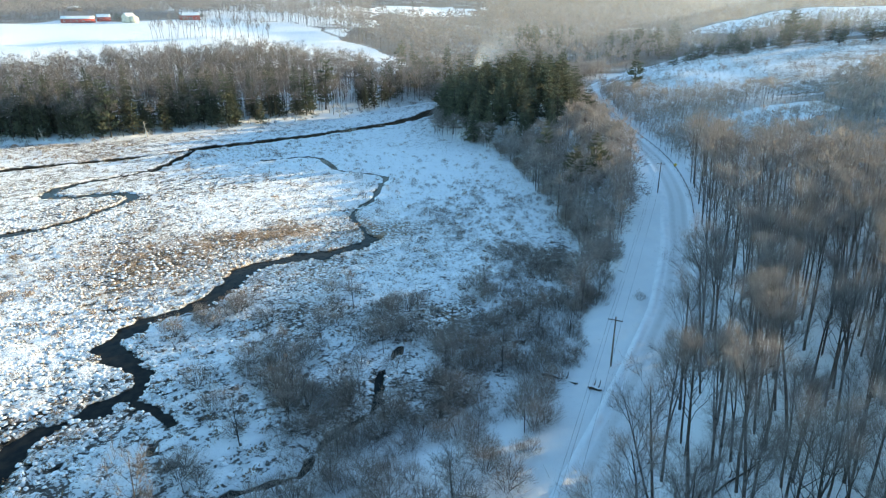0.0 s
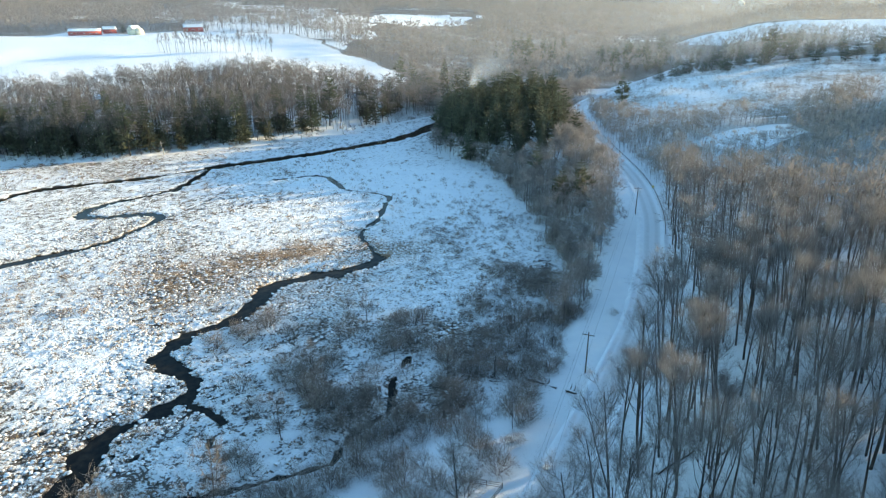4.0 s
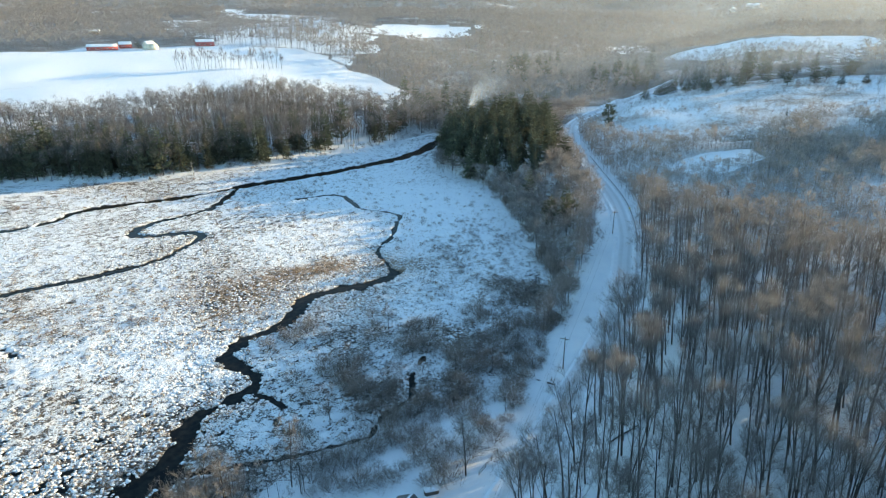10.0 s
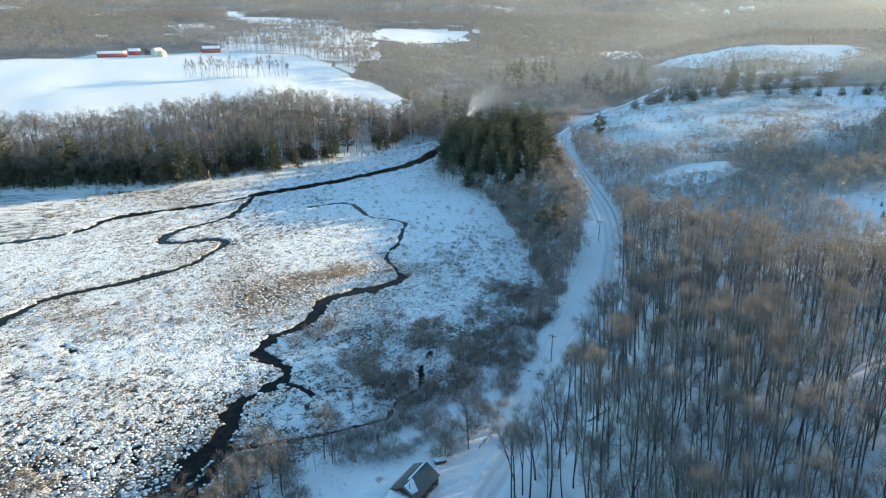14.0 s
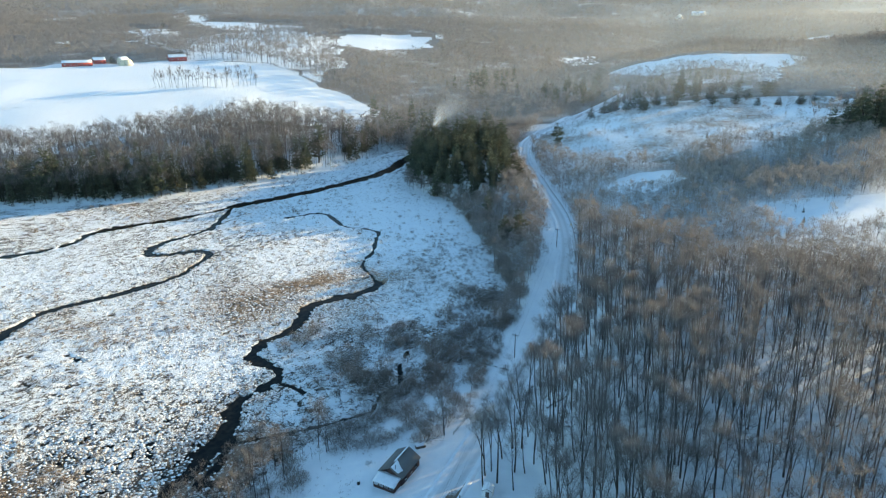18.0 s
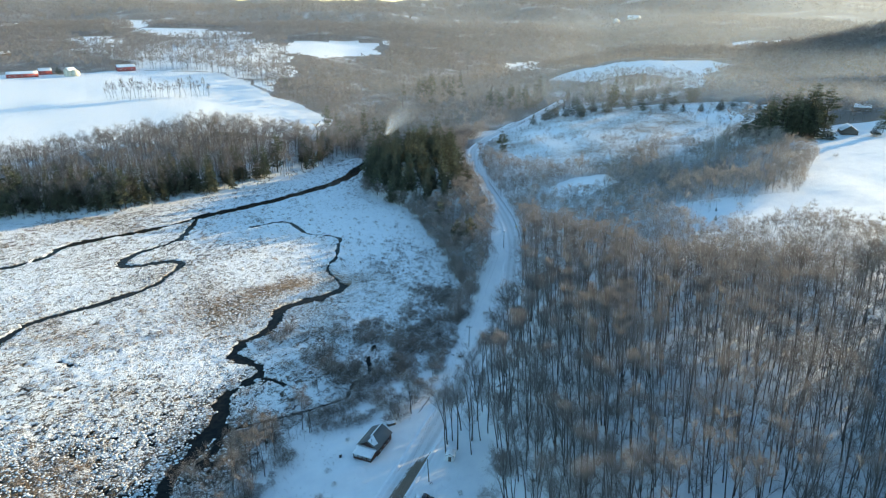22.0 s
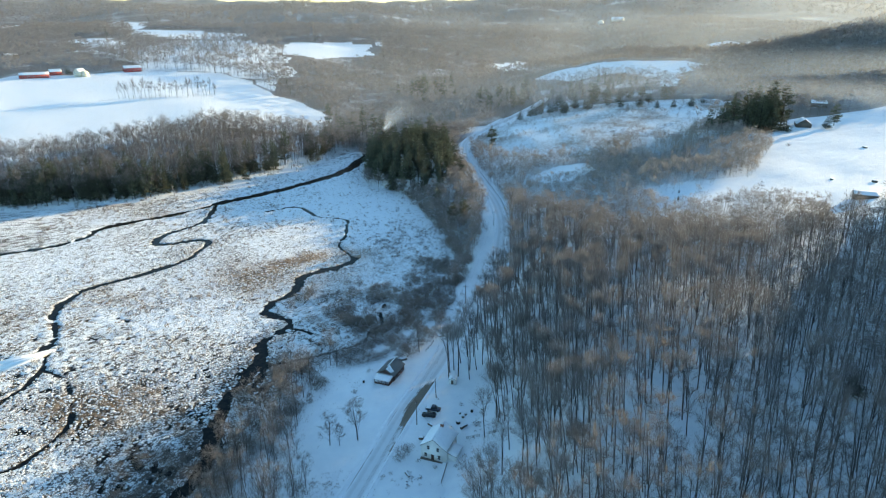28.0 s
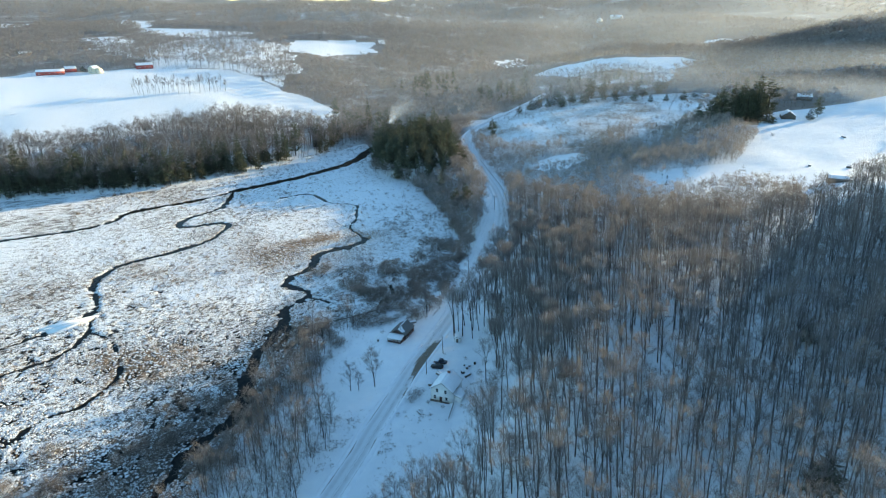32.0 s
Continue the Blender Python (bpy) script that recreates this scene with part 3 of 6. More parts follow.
def grow(start, way, length, n, lift, rnd, wander=0.12):
    """A limb's line: bends upward and wanders."""
    p, d = [np.array(start, float)], np.array(way, float)
    d /= np.linalg.norm(d)
    for _ in range(n):
        d = d + rnd.normal(size=3) * wander + np.array([0, 0, lift])
        d /= np.linalg.norm(d)
        p.append(p[-1] + d * length / n)
    return np.array(p)


def hardwood(seed, h, limbs=11, twigs=620, clear=0.42, spread=1.0, width=0.03, fork=True, sides=5, stem=0.0095, subs=3, steps=7, sides_twig=2):
    """A bare broadleaved tree with a broom of rising limbs and a rounded crown: (stem and limbs), (twigs)."""
    rnd = np.random.RandomState(seed)
    wood, lines = [], []
    lean = rnd.normal(size=2) * 0.025
    trunk = grow((0, 0, -0.3), (lean[0], lean[1], 1), h * 0.9, steps, 0.03, rnd, 0.03)
    wood.append(tube(trunk, np.linspace(1, 0.14, steps + 1) ** 0.8 * h * stem, sides))
    mains = [(trunk, 0)]
    if fork and rnd.rand() < 0.35:
        k = max(1, int(rnd.uniform(0.15, 0.5) * steps))
        a = rnd.uniform(0, 6.28)
        second = grow(trunk[k], (0.22 * math.cos(a), 0.22 * math.sin(a), 1), h * (0.93 - k / steps), max(3, steps - 3), 0.05, rnd, 0.04)
        wood.append(tube(second, np.linspace(1, 0.14, len(second)) * h * stem * 0.7, max(3, sides - 1)))
        mains.append((second, 0.25))
    for main, least in mains:
        lines.append((main[-2:], h * 0.12))
        amount = limbs if least == 0 else limbs // 2
        for i in range(amount):
            f = clear + (0.95 - clear) * (i + rnd.rand()) / amount if least == 0 else rnd.uniform(0.25, 0.95)
            j = f * (len(main) - 1)
            k = min(int(j), len(main) - 2)
            at = main[k] + (main[k + 1] - main[k]) * (j - k)
            up = at[2] / h
            a = i * 2.4 + rnd.uniform(-0.5, 0.5)
            reach = h * (0.09 + 0.40 * (1 - up)) * rnd.uniform(0.7, 1.1)
            line = grow(at, (math.cos(a) * spread, math.sin(a) * spread, rnd.uniform(1.0, 2.0)), reach, 3, 0.07, rnd)
            wood.append(tube(line, np.linspace(1, 0.2, 4) * h * stem * (0.10 + 0.3 * (1 - up)), 3))
            lines.append((line[1:], reach * 0.5))
            for _ in range(subs):
                q = line[1] + (line[3] - line[1]) * rnd.uniform(0.0, 0.85)
                b = a + rnd.uniform(-1.6, 1.6)
                sub = grow(q, (math.cos(b) * spread, math.sin(b) * spread, rnd.uniform(0.4, 1.5)), min(reach * 0.5, h * 0.16), 2, 0.1, rnd)
                wood.append(tube(sub, np.linspace(1, 0.25, 3) * h * stem * 0.11, 3))
                lines.append((sub, h * 0.14))
    weight = np.array([l for _, l in lines])
    pick = rnd.choice(len(lines), twigs, p=weight / weight.sum())
    base, tip = np.empty((twigs, 3)), np.empty((twigs, 3))
    for n, i in enumerate(pick):
        line, size = lines[i]
        f = rnd.uniform(0.1, 1.0) ** 0.6 * (len(line) - 1)
        k = min(int(f), len(line) - 2)
        base[n] = line[k] + (line[k + 1] - line[k]) * (f - k)
        out = line[-1] - line[0]
        out = out / (np.linalg.norm(out) + 1e-9) * 0.45 + rnd.normal(size=3) * 0.5 * spread + np.array([0, 0, 0.4])
        tip[n] = base[n] + out / np.linalg.norm(out) * h * 0.075 * rnd.uniform(0.6, 1.35)
    pieces = [slivers(base, tip, width, rnd)]
    span = np.linalg.norm(tip - base, axis=1)
    for _ in range(sides_twig):
        mid = base + (tip - base) * rnd.uniform(0.3, 0.8, (twigs, 1))
        pieces.append(slivers(mid, mid + (tip - base) * 0.4 + rnd.normal(size=(twigs, 3)) * (span * 0.3)[:, None], width * 0.8, rnd))
    return merged(wood), merged(pieces)


def soft_tree(seed, h, tufts=30, width=0.5, length=3.0, crown=0.62, wide=0.2, stem=0.009, clumps=0):
    """A far bare tree: a stem whose limbs each end in a rounded puff of fine sprays."""
    rnd = np.random.RandomState(seed)
    line = grow((0, 0, -0.5), (rnd.normal() * 0.03, rnd.normal() * 0.03, 1), h * 0.86, 2, 0.02, rnd, 0.03)
    wood = [tube(line, np.array([1, 0.7, 0.15]) * h * stem, 3)]
    n = clumps or max(4, tufts // 13)
    d = rnd.normal(size=(n, 3))
    d[:, 2] = np.abs(d[:, 2]) * 1.1 - 0.35
    d /= np.linalg.norm(d, axis=1)[:, None]
    d *= rnd.uniform(0.35, 1.0, (n, 1)) ** 0.6
    c = d * (h * wide, h * wide, h * crown / 2) + (0, 0, h * (1 - crown / 2) - length * 0.35)
    if tufts >= 80:
        for p in c[:: 2]:
            root = line[0] + (line[2] - line[0]) * min(0.95, max(0.15, p[2] / h - 0.22))
            wood.append(tube(np.array([root, p]), [h * stem * 0.3, h * stem * 0.1], 3))
    which = rnd.randint(0, n, tufts)
    spread = h * wide * 0.42
    base = c[which] + rnd.normal(size=(tufts, 3)) * spread * (0.5, 0.5, 0.35)
    way = (base - c[which]) / spread + d[which] * 0.6 + rnd.normal(size=(tufts, 3)) * 0.5 + (0, 0, 0.5)
    way /= np.linalg.norm(way, axis=1)[:, None]
    return merged(wood), slivers(base, base + way * length * rnd.uniform(0.5, 1.2, (tufts, 1)), width, rnd)


def shrub(seed, h, stems=9, twigs=150, width=0.05):
    """A many-stemmed bare shrub: (stems), (twigs)."""
    rnd = np.random.RandomState(seed)
    wood, lines = [], []
    for i in range(stems):
        a = i * 2.4 + rnd.uniform(-0.4, 0.4)
        s = rnd.uniform(0.2, 1.25)
        line = grow((0.12 * h * math.cos(a) * rnd.rand(), 0.12 * h * math.sin(a) * rnd.rand(), -0.2), (s * math.cos(a), s * math.sin(a), 1), h * rnd.uniform(0.65, 0.95), 4, 0.02, rnd, 0.13)
        wood.append(tube(line, np.linspace(1, 0.3, 5) * 0.012 * h, 3))
        lines.append(line)
    pick = rnd.randint(0, stems, twigs)
    f = rnd.uniform(0.9, 3.9, twigs)
    L = np.array(lines)
    k = np.minimum(f.astype(int), 3)
    base = L[pick, k] + (L[pick, k + 1] - L[pick, k]) * (f - k)[:, None]
    tip = base + (rnd.normal(size=(twigs, 3)) * 0.55 + np.array([0, 0, 0.6])) * h * 0.24
    return merged(wood), slivers(base, tip, width, rnd)


def dome_bush(seed, h, wide=0.62, twigs=520, width=0.035, stems=9):
    """A rounded alder clump: (leaning stems), (a dense dome of fine twigs)."""
    rnd = np.random.RandomState(seed)
    wood = []
    for i in range(stems):
        a, s = i * 2.4 + rnd.uniform(-0.4, 0.4), rnd.uniform(0.15, 1.0)
        line = grow((0.2 * math.cos(a), 0.2 * math.sin(a), -0.2), (s * math.cos(a), s * math.sin(a), 1), h * rnd.uniform(0.6, 0.85), 3, 0.02, rnd, 0.14)
        wood.append(tube(line, np.linspace(1, 0.35, 4) * 0.011 * h, 3))
    d = rnd.normal(size=(twigs, 3))
    d /= np.linalg.norm(d, axis=1)[:, None]
    d[:, 2] = np.abs(d[:, 2])
    lump = 0.75 + 0.3 * np.sin(d[:, 0:1] * 4 + seed) * np.cos(d[:, 1:2] * 5 + seed * 2)
    c = d * rnd.uniform(0.35, 1.0, (twigs, 1)) ** 0.6 * lump * (h * wide, h * wide, h * 0.72) + (0, 0, h * 0.14)
    way = d * 0.6 + rnd.normal(size=d.shape) * 0.5 + (0, 0, 0.4)
    way /= np.linalg.norm(way, axis=1)[:, None]
    return merged(wood), slivers(c, c + way * h * 0.2 * rnd.uniform(0.6, 1.4, (twigs, 1)), width, rnd)


def conifer(seed, h, kind="hemlock", whorls=22, arms=8, tufts=9, wide=0.2):
    """An evergreen: (stem), (boughs of short needle sprays)."""
    rnd = np.random.RandomState(seed)
    line = grow((0, 0, -0.3), (rnd.normal() * 0.02, rnd.normal() * 0.02, 1), h + 0.2, 7, 0.02, rnd, 0.015)
    wood = [tube(line, np.linspace(1, 0.08, 8) * h * 0.012, 6)]
    base, tip, w = [], [], []
    low = 0.05 if kind == "hemlock" else 0.09
    for i in range(whorls):
        f = low + (0.985 - low) * (i + rnd.rand() * 0.8) / whorls
        g = (f - low) / (1 - low)
        reach = h * wide * ((1 - g) ** 0.75 * (0.55 + 0.45 * min(1, g * 5 + 0.3)) if kind == "hemlock" else (1 - g) ** 0.62 * (0.6 + 0.5 * min(1, g * 2.5)) * rnd.uniform(0.7, 1.15)) + 0.25
        for j in range(arms):
            if rnd.rand() < (0.12 if kind == "hemlock" else 0.25):
                continue
            a = i * 1.1 + j * 6.283 / arms + rnd.uniform(-0.35, 0.35)
            r = reach * rnd.uniform(0.65, 1.2)
            droop = -0.18 if kind == "hemlock" else 0.22
            s = np.array([line[-1][0] * f, line[-1][1] * f, f * h])
            e = s + np.array([math.cos(a) * r, math.sin(a) * r, droop * r + rnd.normal() * 0.06 * r])
            if r > 2.0 and j % 2 == 0:
                wood.append(tube(np.array([s, e]), [0.014 * r + 0.02, 0.01], 3))
            n = max(3, int(tufts * (0.4 + r / (h * wide))))
            q = rnd.uniform(0.2, 1.0, n)[:, None]
            c = s + (e - s) * q + rnd.normal(size=(n, 3)) * (0.10 * r, 0.10 * r, 0.05 * r)
            d = (e - s) * 0.26 + rnd.normal(size=(n, 3)) * 0.18 * r * (0.6 if kind == "hemlock" else 0.8)
            d[:, 2] += 0.0 if kind == "hemlock" else 0.16 * r
            base.append(c), tip.append(c + d), w.append(np.full(n, 0.10 * r + 0.12))
    base, tip, w = np.concatenate(base), np.concatenate(tip), np.concatenate(w)
    return merged(wood), slivers(base, tip, w, rnd)


def part(name, V, F, mat, parent, label="", smooth=False):
    ob = sheet(name, V, F, mat, smooth=smooth)
    ob.parent = parent
    if label:
        ob["label"] = label
    return ob


def tree_thing(name, shape, label, category, group, bark=None, twig=None, names=("trunk", "crown")):
    base = tagged(new(name), label, category, group)
    (v1, f1), (v2, f2) = shape
    part(names[0], v1, f1, bark or BARK, base, smooth=True)
    part(names[1], v2, f2, twig or TWIG, base)
    return base


def spots(x0, x1, y0, y1, gap, where, seed):
    """Uneven planting on a jittered lattice wherever where(x, y) is above a die's throw."""
    r = np.random.RandomState(seed)
    a, b = np.meshgrid(np.arange(x0, x1, gap), np.arange(y0, y1, gap))
    x, y = a.ravel() + r.uniform(-0.48, 0.48, a.size) * gap, b.ravel() + r.uniform(-0.48, 0.48, a.size) * gap
    keep = np.asarray(where(x, y), float) > r.rand(x.size)
    return x[keep], y[keep], r


def many(name, shapes, x, y, r, low, high, mats, label, category, sink=0.0, names=("trunks", "crowns"), lean=0.0):
    """Uncountable plants joined into one thing with a mesh of stems and one of twigs."""
    base = tagged(new(name), label, category, kind="stuff")
    z = land(x, y) - sink
    pick, turn, size = r.randint(0, len(shapes), len(x)), r.uniform(0, 6.28, len(x)), r.uniform(low, high, len(x))
    for which, (n, mat) in enumerate(zip(names, mats)):
        V, F, count = [], [], 0
        for k, shape in enumerate(shapes):
            v, f = shape[which]
            m = pick == k
            c, s = np.cos(turn[m])[:, None], np.sin(turn[m])[:, None]
            sz = size[m][:, None]
            W = np.stack([(v[:, 0] * c - v[:, 1] * s + lean * v[None, :, 2]) * sz + x[m][:, None], (v[:, 0] * s + v[:, 1] * c) * sz + y[m][:, None], v[None, :, 2] * sz + z[m][:, None]], 2)
            V.append(W.reshape(-1, 3))
            F.append((f[None] + (np.arange(m.sum()) * len(v))[:, None, None] + count).reshape(-1, 3))
            count += W.shape[0] * W.shape[1]
        ob = part(n, np.concatenate(V), np.concatenate(F), mat, base)
        ob["kind"] = "stuff"
    return base


def plant(originals, x, y, r, low, high, sink=0.0, lean=0.0):
    """Copies of whole trees, each a thing of its own."""
    z = land(x, y) - sink
    for i in range(len(x)):
        o = originals[r.randint(0, len(originals))]
        s = r.uniform(low, high)
        c = copy_thing(o, pose(x[i], y[i], z[i], 0, lean) @ pose(0, 0, 0, r.normal() * 1.2, r.normal() * 1.2, r.uniform(0, 360)))
        c.scale = (s * r.uniform(0.9, 1.1), s * r.uniform(0.9, 1.1), s)


def gone(originals):
    """Takes away the pattern trees once their copies stand."""
    for o in originals:
        for c in list(o.children):
            bpy.data.objects.remove(c)
        bpy.data.objects.remove(o)


# ---- woods right of the road ----
def wood_back(x):
    return curve(x, [40, 70, 96, 112, 126, 143, 172, 195, 260, 340], [285, 258, 188, 144, 112, 98, 86, 80, 68, 52])


def right_wood(x, y):
    o = road_offset(x, y)
    yard = (o < 29 + 4 * np.sin(y * 0.2)) & (y > -66) & (y < 30) | (o < 25) & (y > -130) & (y < -60) | (o < 37) & (y > -70) & (y < -8)
    hole = inside(x, y, CLEARINGS[1]) | inside(x, y, BIG_FIELD)
    thin = 1.0 - 0.35 * dome(x, y, 150, 60, 24, 14, -0.3) - 0.5 * dome(x, y, 60, -40, 14, 14) - 0.35 * dome(x, y, 18, -42, 18, 26)
    return np.where((lane_offset(x, y) > 5.4 + 2.5 * lattice(x, y, 12, 61)) & (y < wood_back(x) + 10 * (lattice(x, y, 20, 62) - 0.5)) & ~yard & ~hole, 0.92 * thin, 0)


near_shapes = [hardwood(100 + i, 22, limbs=9 + i % 3, twigs=1000, clear=0.46 + 0.04 * (i % 4), spread=0.7 + 0.12 * (i % 3), width=0.024, stem=0.0102) for i in range(8)]
forest_trees = [tree_thing("hardwood_tree", s, "tall bare grey-brown hardwood tree rising from forest snow", "tree", "bare woods beside the road") for s in near_shapes]
x, y, r = spots(-40, 330, -120, 270, 4.9, right_wood, 71)
first = (y < 118) & (y > -62) & (road_offset(x, y) < 72)
take = np.where(first)[0]
if len(take) > 300:
    keep = take[np.argsort(road_offset(x[take], y[take]))[:300]]
    first[:] = False
    first[keep] = True
plant(forest_trees, x[first], y[first], r, 0.78, 1.14, lean=-4.5)  # the slope's trees lean a little downhill
mid_shapes = [hardwood(200 + i, 22, limbs=8, twigs=340, clear=0.48, spread=0.85, width=0.052, sides=4, subs=1, steps=4) for i in range(7)]
middle = ~first & (x < 112) & (y < 112)
rest = ~first & ~middle
many("bare_woods", mid_shapes, x[middle], y[middle], r, 0.78, 1.12, (BARK, TWIG), "dense bare hardwood forest on the snowy slope", "woods", lean=-0.08)
back_shapes = [soft_tree(230 + i, 22, 290, 0.13, 1.9, 0.66, 0.175, 0.0095, 15) for i in range(7)]
many("upper_woods", back_shapes, x[rest], y[rest], r, 0.78, 1.12, (BARK, TWIG), "bare hardwood forest on the upper slope", "woods", lean=-0.07)

# saplings and brush behind the woods and along the road's far bend
def brush_belt(x, y):
    o = road_offset(x, y)
    ring = [(70, 180), (96, 200), (112, 140), (150, 88), (200, 66), (232, 120), (206, 158), (225, 180), (262, 205), (296, 252), (300, 300), (284, 328), (246, 294), (212, 318), (190, 300), (166, 285), (132, 304), (112, 333), (100, 400), (90, 395), (84, 300), (84, 240)]
    clear = open_field(x, y) & ~inside(x, y, SCRUB_FIELD)
    return np.where((lane_offset(x, y) > 5.5) & inside(x, y, ring) & ~clear & (y > wood_back(x) - 5), np.clip(2.2 * lattice(x * 0.55 + y * 0.3, y - x * 0.3, 15, 63) - 0.1, 0.25, 1), np.where(inside(x, y, CLEARINGS[1]), 0.5 * (lattice(x, y, 9, 112) > 0.62), 0))


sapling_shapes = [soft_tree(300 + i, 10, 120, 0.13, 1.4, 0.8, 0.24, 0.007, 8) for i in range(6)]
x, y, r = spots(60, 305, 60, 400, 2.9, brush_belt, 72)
many("sapling_belt", sapling_shapes, x, y, r, 0.45, 1.15, (BARK, SUNLIT_TWIG), "brown belt of bare saplings and brush on snow", "saplings")

# ---- thickets and shrubs of the marsh ----
weed_shapes = [shrub(440 + i, 1.0, 4, 16, 0.05) for i in range(4)]
shrub_shapes = [dome_bush(400 + i, 2.7, 0.75 + 0.08 * (i % 2), 170, 0.075, 7) for i in range(5)]
thicket_shapes = [dome_bush(420 + i, 4.6, 0.6 + 0.1 * (i % 3), 520, 0.046) for i in range(6)]


def thicket(x, y):
    core = 0.8 * dome(x, y, 24, 142, 9, 26, 0.3) + 0.8 * dome(x, y, 20, 100, 10, 20) + 0.95 * dome(x, y, -20, 60, 26, 6, 0.25) + 0.8 * dome(x, y, 8, 62, 10, 9) + dome(x, y, 2, 112, 30, 16, 0.1) + 0.9 * dome(x, y, 8, 86, 24, 16) + 0.75 * dome(x, y, -18, 92, 20, 14) + 0.8 * dome(x, y, -38, 122, 16, 6, 0.3) + 0.55 * dome(x, y, -22, 72, 14, 9) + 0.8 * dome(x, y, 18, 130, 16, 10) + 0.9 * dome(x, y, 15, 108, 12, 22, 0.4) + 0.9 * dome(x, y, 10, 78, 9, 16, 0.4) + 0.9 * dome(x, y, 2, 70, 12, 9) + 0.8 * dome(x, y, -10, 56, 16, 7)
    bank = curve(y, BANK_Y, BANK_X)
    core = core + 1.1 * np.exp(-((x - bank - 3) / 4.5) ** 2) * step(y, 125, 150) * step(-y, -330, -290)
    lower = 1.25 * dome(x, y, -58, 14, 20, 36, -0.45) + 0.9 * dome(x, y, -40, 54, 22, 9, 0.3) + 0.9 * dome(x, y, -78, -30, 26, 30) + 0.55 * dome(x, y, -92, 4, 15, 13) + 0.6 * dome(x, y, -122, -26, 26, 13)
    o = road_offset(x, y)
    dry = (o < -6.5) & (stream_gap(x, y) < -1.5) & ~((y > -70) & (y < 52) & (o > -38))
    return np.where(dry, np.clip(1.2 * core + 1.1 * lower - 0.15, 0, 0.95) * 2.3 * np.clip(lattice(x, y, 9, 64) * 0.65 + lattice(x, y, 4.5, 92) * 0.35 - 0.22, 0, 1), 0)


x, y, r = spots(-150, 45, -75, 320, 2.5, thicket, 73)
many("alder_thicket", thicket_shapes, x, y, r, 0.5, 1.3, (BARK, SHRUB), "dark tangled alder thicket standing in marsh snow", "thicket", sink=0.2, names=("framework", "crown"))


tall = [tree_thing("marsh_tree", sh, "small bare tree rising from the alder thicket", "tree", "trees in the thicket") for sh in [hardwood(640 + i, 10, limbs=9, twigs=420, clear=0.28, spread=1.3, width=0.04, sides=4) for i in range(3)]]
ax, ay, ar = spots(-50, 40, 60, 140, 8.5, lambda x, y: 1.1 * thicket(x, y), 90)
plant(tall, ax, ay, ar, 0.5, 1.05)
gone(tall)


def marsh_shrubs(x, y):
    o = road_offset(x, y)
    d = 0.05 + 1.7 * dome(x, y, 5, 205, 24, 20) + 0.5 * dome(x, y, 14, 165, 22, 25) + 0.35 * dome(x, y, 0, 250, 16, 12) + 0.3 * dome(x, y, -60, 150, 30, 10) + 0.22 * dome(x, y, -110, 130, 60, 20) + 0.25 * dome(x, y, -100, 20, 50, 30)
    return np.where((marshy(x, y) > 0.5) & (stream_gap(x, y) < -1.5) & (o < -9), d * lattice(x, y, 12, 65) * 1.5, 0)


x, y, r = spots(-230, 40, -60, 350, 4.2, marsh_shrubs, 74)
patterns = [tree_thing("marsh_shrub", s, "low brown bare shrub standing in the snowy marsh", "shrub", "shrubs of the marsh", twig=SHRUB, names=("framework", "crown")) for s in shrub_shapes]
count = min(len(x), 280)
plant(patterns, x[:count], y[:count], r, 0.4, 1.15, 0.2)
gone(patterns)
if len(x) > count:
    many("shrub_scatter", shrub_shapes, x[count:], y[count:], r, 0.4, 1.15, (BARK, SHRUB), "scattered bare marsh shrubs on snow", "shrubs", sink=0.2, names=("framework", "crown"))


def tufts_here(x, y):
    tan = dome(x, y, -100, 135, 75, 22, 0.15) + 0.9 * dome(x, y, -48, 172, 34, 11, 0.2) + 0.7 * dome(x, y, -150, 275, 70, 12, 0.25) + 0.8 * dome(x, y, -120, 40, 40, 18)
    return np.where((marshy(x, y) > 0.5) & (stream_gap(x, y) < -0.6), np.clip(0.2 + 0.6 * tan - 0.15 * dome(x, y, 0, 290, 45, 60), 0, 0.9) * (0.4 + lattice(x, y, 7, 66)), 0)


x, y, r = spots(-215, 42, -50, 330, 1.35, tufts_here, 75)
z = base_height(x, y)
n = 3
bx = np.repeat(np.stack([x, y, z - 0.15], 1), n, 0) + r.normal(size=(len(x) * n, 3)) * (0.35, 0.35, 0.0)
tip = bx + r.normal(size=bx.shape) * (0.3, 0.3, 0.12) + (0, 0, 0.7)
V, F = slivers(bx, tip, 0.16, r)
grass = sheet("dry_grass", V, F, GRASS, smooth=False)
tagged(grass, "tan dry sedge tufts poking out of marsh snow", "grass", kind="stuff")

# dark clumps of sweetgale and sedge all over the marsh
def clumps_here(x, y):
    tan = dome(x, y, -100, 135, 75, 22, 0.15) + 0.9 * dome(x, y, -48, 172, 34, 11, 0.2) + 0.7 * dome(x, y, -150, 275, 70, 12, 0.25) + 0.8 * dome(x, y, -120, 40, 40, 18) + 0.7 * dome(x, y, 5, 200, 30, 40) + 0.5 * dome(x, y, -30, 110, 40, 50)
    return np.where((marshy(x, y) > 0.6) & (stream_gap(x, y) < -0.8), (0.10 + 0.4 * np.clip(tan, 0, 1)) * np.clip(2.2 * lattice(x, y, 8, 99) - 0.5, 0, 1.6), 0)


x, y, r = spots(-215, 42, -50, 345, 2.3, clumps_here, 100)
clump_shapes = [dome_bush(460 + i, 1.3, 0.85, 36, 0.17, 3) for i in range(6)]
